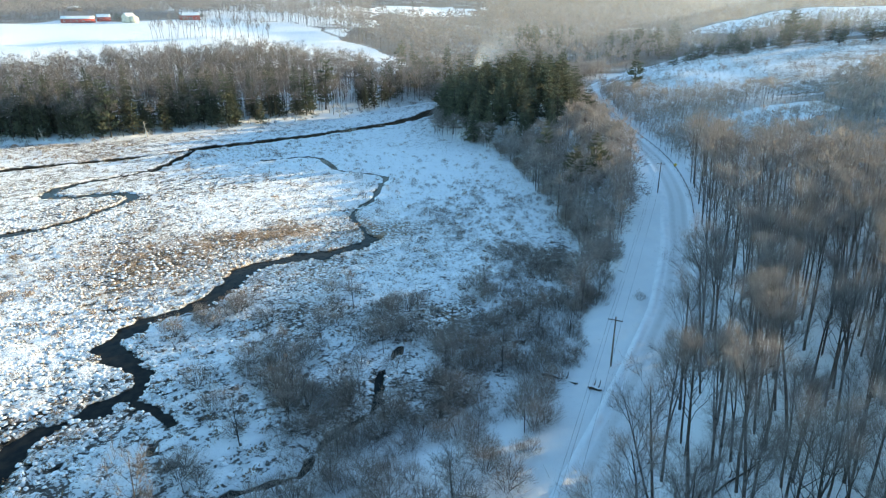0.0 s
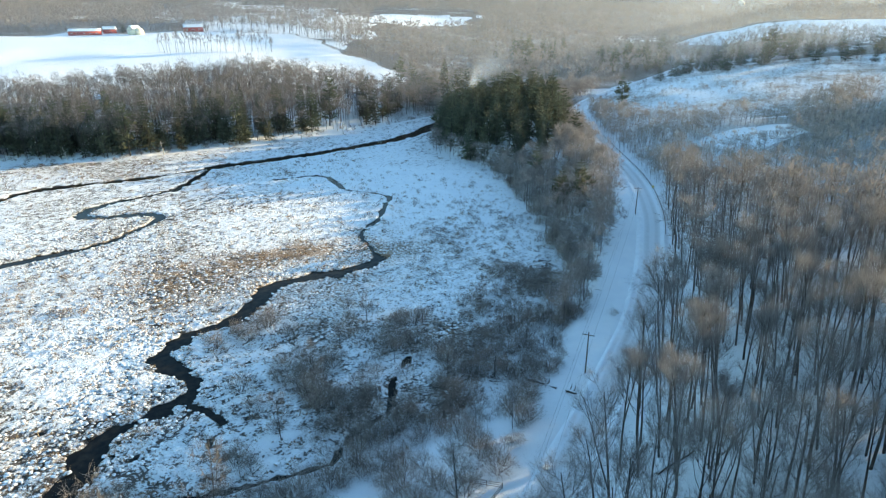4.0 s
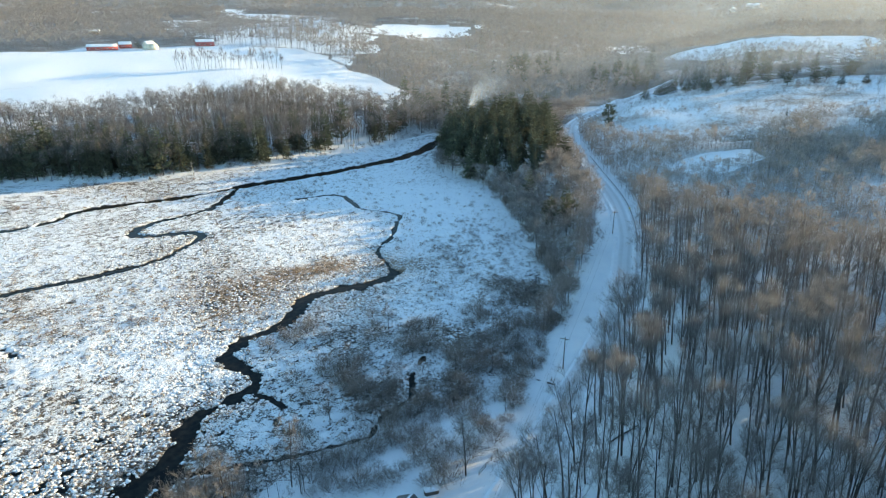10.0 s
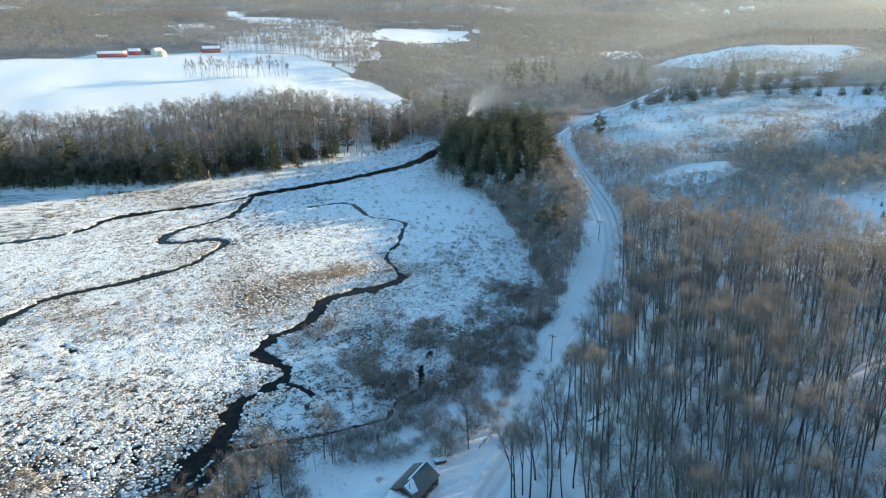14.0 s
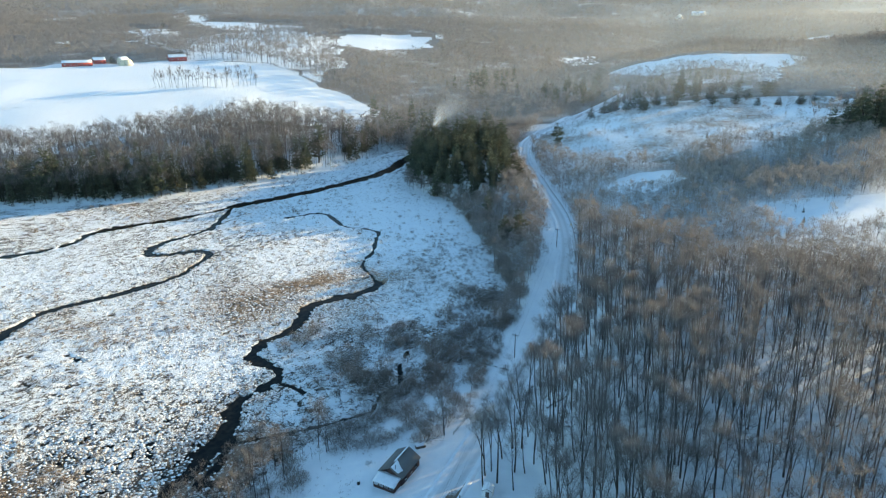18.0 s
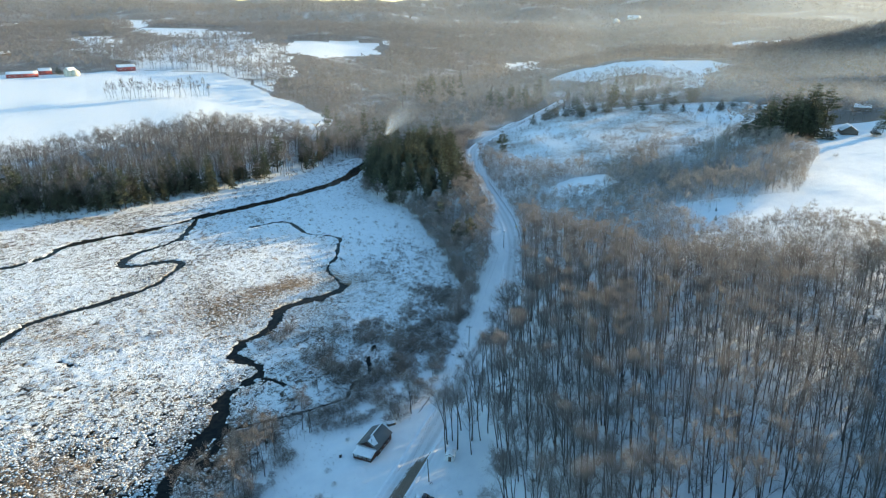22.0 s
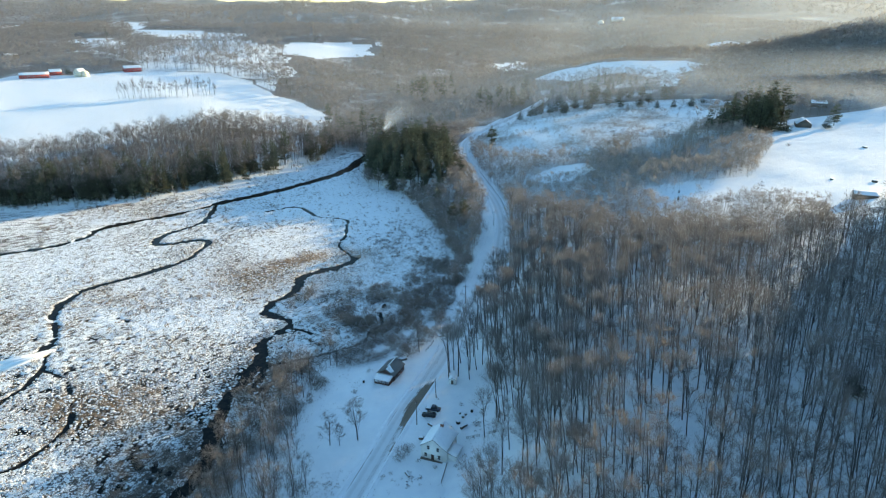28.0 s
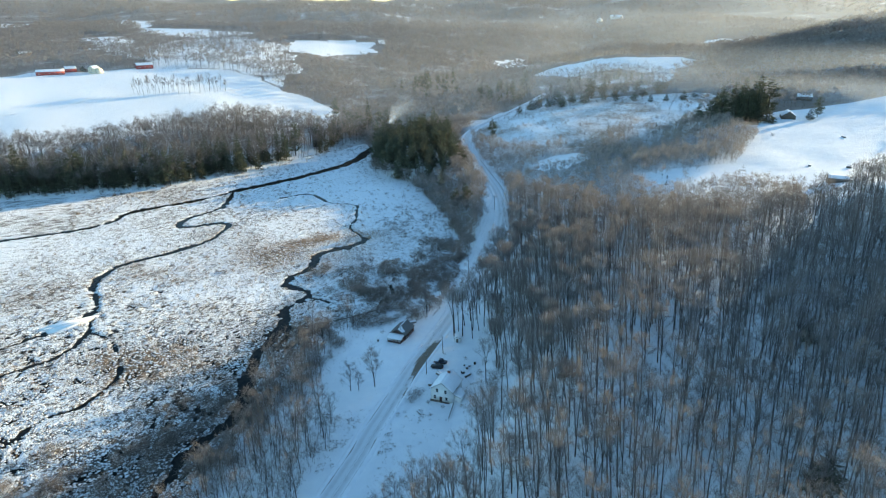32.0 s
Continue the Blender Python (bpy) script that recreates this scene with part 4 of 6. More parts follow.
many("marsh_clumps", clump_shapes, x, y, r, 0.4, 1.5, (SHRUB, CLUMP), "low brown sedge and sweetgale clumps in marsh snow", "shrubs", sink=0.1, names=("framework", "crown"))

# snow-capped tussocks of the near marsh
def tussocks_here(x, y):
    rough = lattice(x, y, 30, 120) * 0.6 + lattice(x, y, 11, 121) * 0.4
    plain = 0.9 * dome(x, y, -150, 95, 34, 26) + 0.6 * dome(x, y, -40, 84, 10, 8) + 0.45 * dome(x, y, -100, 135, 75, 20, 0.15) + 0.4 * dome(x, y, -48, 172, 34, 11, 0.2)
    return np.where((marshy(x, y) > 0.6) & (stream_gap(x, y) < -0.3), np.clip(0.28 + 1.7 * (rough - 0.35) - plain, 0.05, 0.85) * (1 - 0.75 * step(y, 150, 230)), 0)


x, y, r = spots(-205, 30, -75, 235, 1.1, tussocks_here, 122)
n = len(x)
turn = r.uniform(0, 6.28, n)
wide, tall = r.uniform(0.26, 0.66, n) * r.uniform(0.8, 1.2, n), r.uniform(0.04, 0.21, n)
ring5 = np.arange(5) * 2 * math.pi / 5
cap = np.concatenate([np.stack([np.cos(ring5), np.sin(ring5), np.full(5, -0.5)], 1), np.stack([0.66 * np.cos(ring5 + 0.6), 0.66 * np.sin(ring5 + 0.6), np.full(5, 0.7)], 1), [(0.1, 0.1, 1.0)]])
bumpy = cap[None] * (1 + 0.22 * r.normal(size=(n, 11, 1)))
c, q = np.cos(turn)[:, None], np.sin(turn)[:, None]
z = base_height(x, y) + 0.05
V = np.stack([(bumpy[:, :, 0] * c - bumpy[:, :, 1] * q) * wide[:, None] + x[:, None], (bumpy[:, :, 0] * q + bumpy[:, :, 1] * c) * wide[:, None] * 0.85 + y[:, None], bumpy[:, :, 2] * tall[:, None] + z[:, None]], 2).reshape(-1, 3)
F = np.array([t for i in range(5) for t in ((i, (i + 1) % 5, 5 + i), ((i + 1) % 5, 5 + (i + 1) % 5, 5 + i), (5 + i, 5 + (i + 1) % 5, 10))])
F = (F[None] + (np.arange(n) * 11)[:, None, None]).reshape(-1, 3)
tussock_ob = sheet("snowy_tussocks", V, F, TUSSOCK)
tagged(tussock_ob, "rounded snow-capped sedge tussocks crowding the marsh", "tussocks", kind="stuff")

# ---- evergreens and woods of the point between marsh and road ----
hemlock_shapes = [conifer(500 + i, 22, "hemlock", 26, 8, 11, 0.135 + 0.025 * (i % 3)) for i in range(4)]
pine_shapes = [conifer(520 + i, 23, "pine", 17, 6, 20, 0.19) for i in range(3)]
hemlocks = [tree_thing("hemlock_tree", s, "dark green hemlock with drooping boughs beside the snowy marsh", "evergreen tree", "evergreens round the marsh", twig=PINE) for s in hemlock_shapes]
pines = [tree_thing("pine_tree", s, "tall dark white pine with open layered boughs", "evergreen tree", "evergreens round the marsh", twig=PINE) for s in pine_shapes]


def point_green(x, y):
    ring = [(-3, 338), (14, 306), (30, 284), (48, 274), (64, 300), (72, 350), (70, 410), (30, 425), (4, 405)]
    return np.where(inside(x, y, ring), 0.93, 0)


x, y, r = spots(-5, 80, 255, 450, 7.2, point_green, 76)
plant(hemlocks + pines + pines, x, y, r, 0.6, 1.3)
px = np.array([50.5, 44, 40, 66])
py = np.array([204, 208, 246, 296.0])
plant(pines, px, py, r, 0.78, 1.0)
gx2, gy2, gr2 = spots(-60, 260, 430, 800, 11.0, lambda x, y: np.where((np.abs(road_offset(x, y)) > 12) & ~open_field(x, y), 0.55 * dome(x, y, 70, 452, 26, 22) + 0.6 * dome(x, y, -28, 500, 22, 22) + 0.75 * dome(x, y, 112, 690, 48, 26, 0.5) + 0.75 * dome(x, y, 178, 580, 34, 26, 0.5), 0), 123)
plant(hemlocks + pines + pines, gx2, gy2, gr2, 0.8, 1.3)
px, py = np.array([8.0, 20, -6, 14, 26, 2, -20]), np.array([455.0, 475, 470, 490, 500, 500, 465])
plant(pines + hemlocks[:1], px, py, r, 1.0, 1.45)


def point_bare(x, y):
    o = road_offset(x, y)
    xb = curve(y, BANK_Y, BANK_X)
    return np.where((o < -7.5) & (x > xb - 2) & (y > 118) & (y < 470) & ~((point_green(x, y) > 0) & (y > 275)), 0.85, 0)


x, y, r = spots(-10, 120, 115, 480, 3.1, point_bare, 77)
point_shapes = [soft_tree(330 + i, 13, 250, 0.15, 1.6, 0.88, 0.25, 0.008, 12) for i in range(6)]
many("roadside_woods", point_shapes, x, y, r, 0.45, 1.15, (BARK, TWIG), "bare roadside woods between the marsh and the road", "woods")

# ---- woods along the far edge of the marsh, below the field ----
def left_green(x, y):
    v = y - curve(x, EDGE_X, EDGE_Y)
    return np.where((v > 3) & (v < 34) & (x > -420) & (x < -30), (0.8 * step(-x, 80, 150) + 0.28) * step(40 - v, 0, 22), 0)


x, y, r = spots(-400, -20, 280, 450, 6.4, left_green, 78)
plant(hemlocks + pines[:1], x, y, r, 0.7, 1.5)
v_top = lambda x: curve(x, [-1200, -288, -218, -131, -44, 0], [330, 384, 420, 478, 470, 520])


def left_bare(x, y):
    v = y - curve(x, EDGE_X, EDGE_Y)
    return np.where((v > 4) & (y < v_top(x)) & ~open_field(x, y), 0.9, 0)


x, y, r = spots(-460, 0, 285, 520, 5.0, left_bare, 79)
far_shapes = [soft_tree(350 + i, 21, 210, 0.15, 1.9, 0.62, 0.18, 0.008, 12) for i in range(6)]
many("marsh_edge_woods", far_shapes, x, y, r, 0.8, 1.25, (BARK, TWIG), "bare grey-brown woods along the far marsh edge", "woods")
x, y, r = spots(-420, -15, 285, 450, 3.4, lambda x, y: np.where((y - curve(x, EDGE_X, EDGE_Y) > -1) & (y - curve(x, EDGE_X, EDGE_Y) < 8), 0.5, 0), 80)
many("edge_brush", shrub_shapes, x, y, r, 0.5, 1.2, (BARK, SHRUB), "bare brush fringing the frozen marsh edge", "brush", names=("framework", "crown"))

# ---- woods of the distant slopes ----
tiny_shapes = [soft_tree(370 + i, 19, 46, 0.85, 2.7, 0.66, 0.23, 0.006, 6) for i in range(6)]


def distant(x, y):
    v = y - curve(x, EDGE_X, EDGE_Y)
    o = x - curve(y, ROAD_Y, ROAD_X)
    rr = np.hypot(x, y + 100) + 1e-6
    ahead = inside(x, y, DOME_FOOT)
    for back, rings in ((45, (DOME_FOOT, DOME_FIELD, POND_FIELD)), (60, (FAR_FIELD, MID_FIELD, VALLEY_FIELD, THIRD_FIELD, BARN_CLEARING, POND_FIELD)), (130, (FAR_FIELD, MID_FIELD, THIRD_FIELD, WEST_FIELD, VALLEY_FIELD))):
        bx, by = x + back * x / rr, y + back * (y + 100) / rr
        for each in rings:
            ahead = ahead | inside(bx, by, each)
    away = (y > v_top(x) + 5) & (x < 20) | (x > -10) & (y > 440) | (o > 60) & (y > 320) | (x > 330) & (y > 250)
    return np.where(away & ~ahead & ~open_field(x, y) & ((np.abs(o) > 9) | (y > 640)) & ((v > 0) | (o > 20) | (y > 470)), 0.9, 0)


x, y, r = spots(-900, 1000, 250, 1500, 10.4, lambda x, y: distant(x, y) * (x > -0.8 * (y + 150)), 81)
many("distant_woods", tiny_shapes, x, y, r, 0.7, 1.05, (BARK, TWIG), "bare woods covering the distant valley slopes", "woods")
x, y, r = spots(-1500, 2100, 1500, 3000, 34.0, lambda x, y: np.where(open_field(x, y), 0, 0.9), 82)
many("farthest_woods", tiny_shapes, x, y, r, 1.0, 1.8, (BARK, TWIG), "grey bare woods on the farthest hills", "woods")
small_green = [conifer(540 + i, 15, "hemlock", 7, 5, 2, 0.26) for i in range(3)]


def far_green(x, y):
    a = 0.5 * dome(x, y, 60, 520, 60, 60) + 0.35 * dome(x, y, 150, 620, 120, 60) + 0.5 * dome(x, y, 20, 460, 25, 30) + 0.06
    return np.where(distant(x, y) > 0, a, 0)


x, y, r = spots(-500, 900, 440, 1500, 15, far_green, 83)
many("distant_evergreens", small_green, x, y, r, 0.7, 1.5, (BARK, PINE), "dark evergreens scattered through the distant woods", "evergreens")
def slope_woods(x, y):
    ring = [(372, 400), (440, 385), (620, 370), (900, 500), (900, 800), (560, 740), (505, 640), (400, 545), (372, 470)]
    # east: unseen woods, added so their shadows fall across the big field
    east = [(345, 130), (420, 205), (475, 275), (660, 430), (720, 330), (430, 90)]
    return np.where(inside(x, y, ring), 0.85, np.where(inside(x, y, east), 0.55, 0))


x, y, r = spots(330, 910, 80, 810, 10.0, slope_woods, 101)
many("hillside_woods", tiny_shapes, x, y, r, 0.6, 1.1, (BARK, TWIG), "bare grey-brown woods on the hillside above the field", "woods")
# evergreens that stand singly on the snowy slopes beyond the road
lone = [(-366, 760, 0.5), (111, 376, 0.88), (237, 457, 1.27), (252, 452, 1.0), (228, 448, 0.7), (205, 452, 0.6), (262, 303, 0.6), (272, 300, 0.9), (286, 304, 1.0), (298, 306, 1.15), (306, 300, 1.0), (314, 296, 1.15), (318, 308, 1.4), (326, 300, 1.5), (334, 296, 1.35), (330, 306, 1.4), (310, 310, 1.2), (294, 312, 1.0), (322, 290, 1.1), (328, 284, 0.7), (364, 282, 0.6), (378, 290, 0.85), (344, 330, 0.7), (270, 420, 0.5), (285, 412, 0.45), (300, 408, 0.4), (316, 404, 0.5), (335, 415, 0.4), (290, 440, 0.55), (310, 445, 0.6), (256, 430, 0.5), (345, 390, 0.4), (196, 470, 0.6), (180, 480, 0.7), (165, 470, 0.6), (246, 472, 0.95), (262, 482, 0.7), (275, 474, 0.62), (288, 482, 0.68), (222, 466, 0.65), (214, 476, 0.6), (268, 464, 0.5), (300, 474, 0.6), (318, 462, 0.66), (330, 470, 0.6), (204, 474, 0.9), (190, 486, 0.7), (74, -98, 0.6), (120, -34, 0.5)]
for i, (a, b, s) in enumerate(lone):
    c = copy_thing((pines + hemlocks)[i % 7], pose(a, b, float(land(a, b)), 0, 0, 67 * i))
    s *= 1.05 if s > 0.95 and a > 290 else 0.9
    c.scale = (s * 1.3, s * 1.3, s * 1.12) if s > 0.72 else (s * 2.3, s * 2.3, s)
gx4, gy4, gr4 = spots(280, 350, 280, 330, 6.5, lambda x, y: 1.3 * dome(x, y, 316, 303, 24, 11, -0.1) - 0.2, 125)
plant(pines, gx4, gy4, gr4, 0.8, 1.35)
gx3, gy3, gr3 = spots(170, 350, 455, 640, 13.0, lambda x, y: np.where(inside(x, y, DOME_FOOT), 0.42, 0), 124)
plant(hemlocks + pines, gx3, gy3, gr3, 0.28, 0.75)
for a, b, s in [(173.8, 165.5, 0.16), (205, 330, 0.18), (180, 176, 0.12), (240, 310, 0.2)]:
    c = copy_thing(hemlocks[0], pose(a, b, float(land(a, b)), 0, 0, 31 * a))
    c.scale = (s * 1.6, s * 1.6, s)
gone(hemlocks + pines)

# ---- trees by the houses, the field row and the clumps on the open slopes ----
yard_shapes = [hardwood(600 + i, 14, limbs=14, twigs=900, clear=0.14, spread=1.15, width=0.04, stem=0.013) for i in range(3)]
yard_trees = [tree_thing("yard_tree", s, "spreading bare tree standing alone in yard snow", "tree", "bare trees near the houses") for s in yard_shapes]
for i, (a, b, s) in enumerate([(1.5, 55, 1.1), (-26, 2, 1.2), (-35, 1, 0.85), (-32, 0, 0.6), (28, 3, 0.62), (222, 196, 0.75), (33, 46, 0.8), (26, -45, 0.9), (35, -38, 1.0)]):
    c = copy_thing(yard_trees[i % 3], pose(a, b, float(land(a, b)), 0, 0, 77 * i))
    c.scale = (s, s, s)
gone(yard_trees)


def strip_left(x, y):
    o = road_offset(x, y)
    ring = [(-46, -75), (-95, -75), (-78, -30), (-70, 5), (-66, 36), (-50, 50), (-30, 60), (-30, 54), (-46, 30), (-46, 4), (-40, -25), (-52, -50)]
    return np.where(inside(x, y, ring) & (stream_gap(x, y) < -1), 0.5 + 0.5 * lattice(x, y, 10, 67), 0)


x, y, r = spots(-130, 0, -75, 70, 4.0, strip_left, 84)
strip_trees = [tree_thing("young_tree", s, "slim bare young tree in the wet strip by the road", "tree", "young trees between brook and road") for s in [hardwood(620 + i, 12, limbs=8, twigs=260, clear=0.2, spread=0.95, width=0.04, sides=4) for i in range(3)]]
plant(strip_trees, x[:280], y[:280], r, 0.6, 1.5)
gone(strip_trees)
x, y, r = spots(-130, 0, -75, 70, 4.4, strip_left, 86)
many("wet_woods", sapling_shapes, x, y, r, 0.4, 1.05, (BARK, TWIG), "dense bare saplings between the brook and the road", "saplings")
row = [(-263 + i * 3.5 + 2 * math.sin(i * 2.3), 606 + 5 * math.sin(i * 1.7) + max(0, i - 14) * 1.5) for i in range(30)]
row_trees = [tree_thing("field_tree", s, "bare tree in a row across the snowy field", "tree", "trees across the field") for s in [hardwood(660 + i, 20, limbs=9, twigs=240, clear=0.32, spread=0.55, width=0.11, sides=4, subs=1, steps=5) for i in range(4)]]
plant(row_trees, np.array([a for a, _ in row]), np.array([b for _, b in row]), np.random.RandomState(5), 0.65, 1.1)
gone(row_trees)


def open_grove(x, y):
    edge = np.exp(-((y - curve(x, [-330, -290, -206, -129, -83], [850, 812, 786, 712, 682])) / 9) ** 2) * (x > -320) * (x < -80)
    strips = 0.75 * (lattice(x * 0.35 + y * 0.2, y - 0.5 * x, 46, 93) > 0.52)
    return np.where(inside(x, y, BACK_FIELD), 0.42 + strips + 0.8 * edge, 0.9 * edge)


grove_shapes = [soft_tree(680 + i, 19, 84, 0.36, 2.3, 0.66, 0.17, 0.010, 8) for i in range(5)]
x, y, r = spots(-440, -70, 650, 1190, 8.5, open_grove, 94)
many("field_groves", grove_shapes, x, y, r, 0.7, 1.1, (BARK, TWIG), "bare tree rows between the snowy far fields", "trees")
gone(forest_trees)


def scrub_bits(x, y):
    drift = lattice(x * 0.5 + y * 0.3, y - 0.3 * x, 16, 68)
    low_edge = dome(x, y, 205, 335, 60, 16, -0.6) + dome(x, y, 150, 385, 40, 12, -0.5)
    return np.where(inside(x, y, SCRUB_FIELD), np.clip(0.8 * np.clip(2.4 * drift - 0.85, 0.08, 1) + 0.5 * low_edge, 0, 1), 0)


def foot_trees(x, y):
    v = (x - 300) * 0.62 + (y - 560) * 0.78
    return np.where(inside(x, y, DOME_FOOT), np.clip(0.35 + 0.75 * np.exp(-((v - 45) / 60) ** 2) + 0.5 * (lattice(x, y, 22, 69) > 0.6), 0, 0.9), 0)


foot_shapes = [soft_tree(690 + i, 14, 80, 0.22, 2.0, 0.72, 0.2, 0.008, 8) for i in range(5)]
x, y, r = spots(180, 400, 460, 740, 5.2, foot_trees, 87)
many("slope_trees", foot_shapes, x, y, r, 0.45, 0.9, (BARK, TWIG), "bare young trees on the slope below the snowy hill", "trees")
x, y, r = spots(95, 400, 280, 540, 4.0, scrub_bits, 85)
many("field_scrub", sapling_shapes, x, y, r, 0.18, 0.6, (BARK, SHRUB), "bare scrub dotted over the snowy slope", "scrub", names=("framework", "crown"))

# ---- buildings, poles, vehicles and yard things ----
def block(x0, x1, y0, y1, z0, z1, chamfer=0.0):
    """A box with its upright edges cut, as triangles."""
    c = chamfer
    ring = [(x0 + c, y0), (x1 - c, y0), (x1, y0 + c), (x1, y1 - c), (x1 - c, y1), (x0 + c, y1), (x0, y1 - c), (x0, y0 + c)] if c else [(x0, y0), (x1, y0), (x1, y1), (x0, y1)]
    return prism(ring, z0, z1)


def prism(ring, z0, z1):
    """An upright solid on a convex outline."""
    n = len(ring)
    V = [(x, y, z0) for x, y in ring] + [(x, y, z1) for x, y in ring]
    F = []
    for i in range(n):
        j = (i + 1) % n
        F += [(i, j, n + j), (i, n + j, n + i)]
    for i in range(1, n - 1):
        F += [(0, i + 1, i), (n, n + i, n + i + 1)]
    return np.array(V, float), np.array(F)


def loft(rows):
    """A closed solid through rings of equal size."""
    n = len(rows[0])
    V = np.array([p for r in rows for p in r], float)
    F = []
    for k in range(len(rows) - 1):
        for i in range(n):
            j = (i + 1) % n
            a, b, c, d = k * n + i, k * n + j, (k + 1) * n + j, (k + 1) * n + i
            F += [(a, b, c), (a, c, d)]
    last = (len(rows) - 1) * n
    for i in range(1, n - 1):
        F += [(0, i + 1, i), (last, last + i, last + i + 1)]
    return V, np.array(F)


def rod(a, b, r, sides=6):
    return tube(np.array([a, b], float), [r, r], sides)


def slab(p, q, r, s, thick):
    """A flat plate with four corners, thickened downwards."""
    top = [p, q, r, s]
    V = [tuple(v) for v in top] + [(v[0], v[1], v[2] - thick) for v in top]
    F = [(0, 1, 2), (0, 2, 3), (4, 6, 5), (4, 7, 6)]
    for i in range(4):
        j = (i + 1) % 4
        F += [(i, 4 + i, 4 + j), (i, 4 + j, j)]
    return np.array(V, float), np.array(F)


def roof_snow(p, q, r, s, thick, seed, n=7, m=5, edge=0.25):
    """A snow blanket on a roof plane, its edge and top uneven."""
    rnd = np.random.RandomState(seed)
    p, q, r, s = (np.array(v, float) for v in (p, q, r, s))
    top = []
    for j in range(m):
        for i in range(n):
            u, v = i / (n - 1), j / (m - 1)
            if i in (0, n - 1) or j in (0, m - 1):
                u, v = u + rnd.uniform(-0.03, 0.03) * edge * 4, v + rnd.uniform(-0.03, 0.03) * edge * 4
            u, v = min(max(u, 0), 1), min(max(v, 0), 1)
            z = thick * (0.35 if i in (0, n - 1) or j in (0, m - 1) else rnd.uniform(0.8, 1.2))
            top.append((p * (1 - u) + q * u) * (1 - v) + (s * (1 - u) + r * u) * v + (0, 0, z))
    top = np.array(top)
    V = np.concatenate([top, top - (0, 0, thick * 0.5)])
    F = []
    for j in range(m - 1):
        for i in range(n - 1):
            a = j * n + i
            F += [(a, a + 1, a + n + 1), (a, a + n + 1, a + n)]
    rim = list(range(n)) + [n - 1 + n * j for j in range(1, m)] + [n * m - 1 - i for i in range(1, n)] + [n * (m - 1 - j) for j in range(1, m - 1)]
    for a, b in zip(rim, rim[1:] + rim[:1]):
        F += [(a, a + n * m, b + n * m), (a, b + n * m, b)]
    return V, np.array(F)


def gable_walls(w, l, h, rise):
    """Walls with two gables, ridge along y."""
    ring = [(-w / 2, 0), (w / 2, 0), (w / 2, h), (0, h + rise), (-w / 2, h)]
    rows = [[(x, y, z) for x, z in ring] for y in (-l / 2, l / 2)]
    return loft([rows[0][::-1], rows[1][::-1]])


def window(parent, x, y, z, w, h, face, frame_mat, glass=None):
    """A framed pane with sill; face 's' or 'n' lies along x, 'e' or 'w' along y."""
    sign = {"s": -1, "n": 1, "e": 1, "w": -1}[face]

    def turn(V):
        V = np.asarray(V, float)
        if face in "sn":
            return np.stack([V[:, 0] + x, sign * V[:, 1] + y, V[:, 2] + z], 1)
        return np.stack([sign * V[:, 1] + x, V[:, 0] + y, V[:, 2] + z], 1)

    bars = [block(-w / 2 - 0.09, -w / 2, 0, 0.07, -0.05, h + 0.09), block(w / 2, w / 2 + 0.09, 0, 0.07, -0.05, h + 0.09), block(-w / 2, w / 2, 0, 0.07, h, h + 0.09), block(-w / 2, w / 2, 0, 0.06, h / 2 - 0.03, h / 2 + 0.03)]
    v, f = merged(bars)
    frame_ob = part("window", turn(v), f, frame_mat, parent)
    v, f = block(-w / 2, w / 2, 0.005, 0.03, 0, h)
    part("pane", turn(v), f, glass or GLASS, frame_ob, "dark window glass")
    v, f = block(-w / 2 - 0.13, w / 2 + 0.13, 0, 0.14, -0.1, -0.04)
    part("sill", turn(v), f, SNOW, frame_ob, "snowy sill")


def gabled(name, label, category, place, turn, w, l, h, rise, wall, roof, snow=(1, 1), over=0.35, group=""):
    """A gabled building: walls, two roof planes, snow on them."""
    x, y = place
    base = tagged(new(name), label, category, group)
    base.matrix_basis = pose(x, y, float(land(x, y)) - 0.1, 0, 0, turn)
    v, f = gable_walls(w, l, h, rise)
    v[:, 2] -= 0.6 * (v[:, 2] < 0.01)
    part("wall", v, f, wall, base)
    k = rise / (w / 2)
    for side, amount in ((-1, snow[0]), (1, snow[1])):
        e = (w / 2 + over)
        p, q = (side * e, -l / 2 - over, h - over * k + 0.10), (side * e, l / 2 + over, h - over * k + 0.10)
        r, s = (0, l / 2 + over, h + rise + 0.12), (0, -l / 2 - over, h + rise + 0.12)
        v, f = slab(p, q, r, s, 0.14)
        plane = part("roof", v, f, roof, base)
        if amount:
            up = lambda a: (a[0], a[1], a[2] + 0.01)
            v, f = roof_snow(up(p), up(q), up(r), up(s), 0.22, int(w * 10 + side + 5), edge=0.15)
            part("roof_snow", v, f, SNOW, plane, "snow blanket on the roof")
    return base


# the dark cabin by the road, with its porch
cabin = gabled("cabin", "dark red-brown cabin with grey shingle roof patched with snow", "cabin", (-11.45, 40.4), -31.8, 6.8, 9.2, 2.7, 2.1, BROWN, SHINGLE, snow=(0, 0), over=0.3)
v, f = roof_snow((0.15, -4.5, 4.87), (0.15, -1.2, 4.87), (2.7, -2.7, 3.42), (2.3, -4.5, 3.62), 0.2, 41, edge=0.5)
part("roof_snow", v, f, SNOW, cabin, "remaining snow patch on the shingles")
v, f = roof_snow((-0.5, -2.2, 4.78), (-0.5, 4.8, 4.78), (0.12, 4.8, 5.05), (0.12, -2.2, 5.05), 0.16, 42, edge=0.5)
part("ridge_snow", v, f, SNOW, cabin, "strip of snow along the ridge")
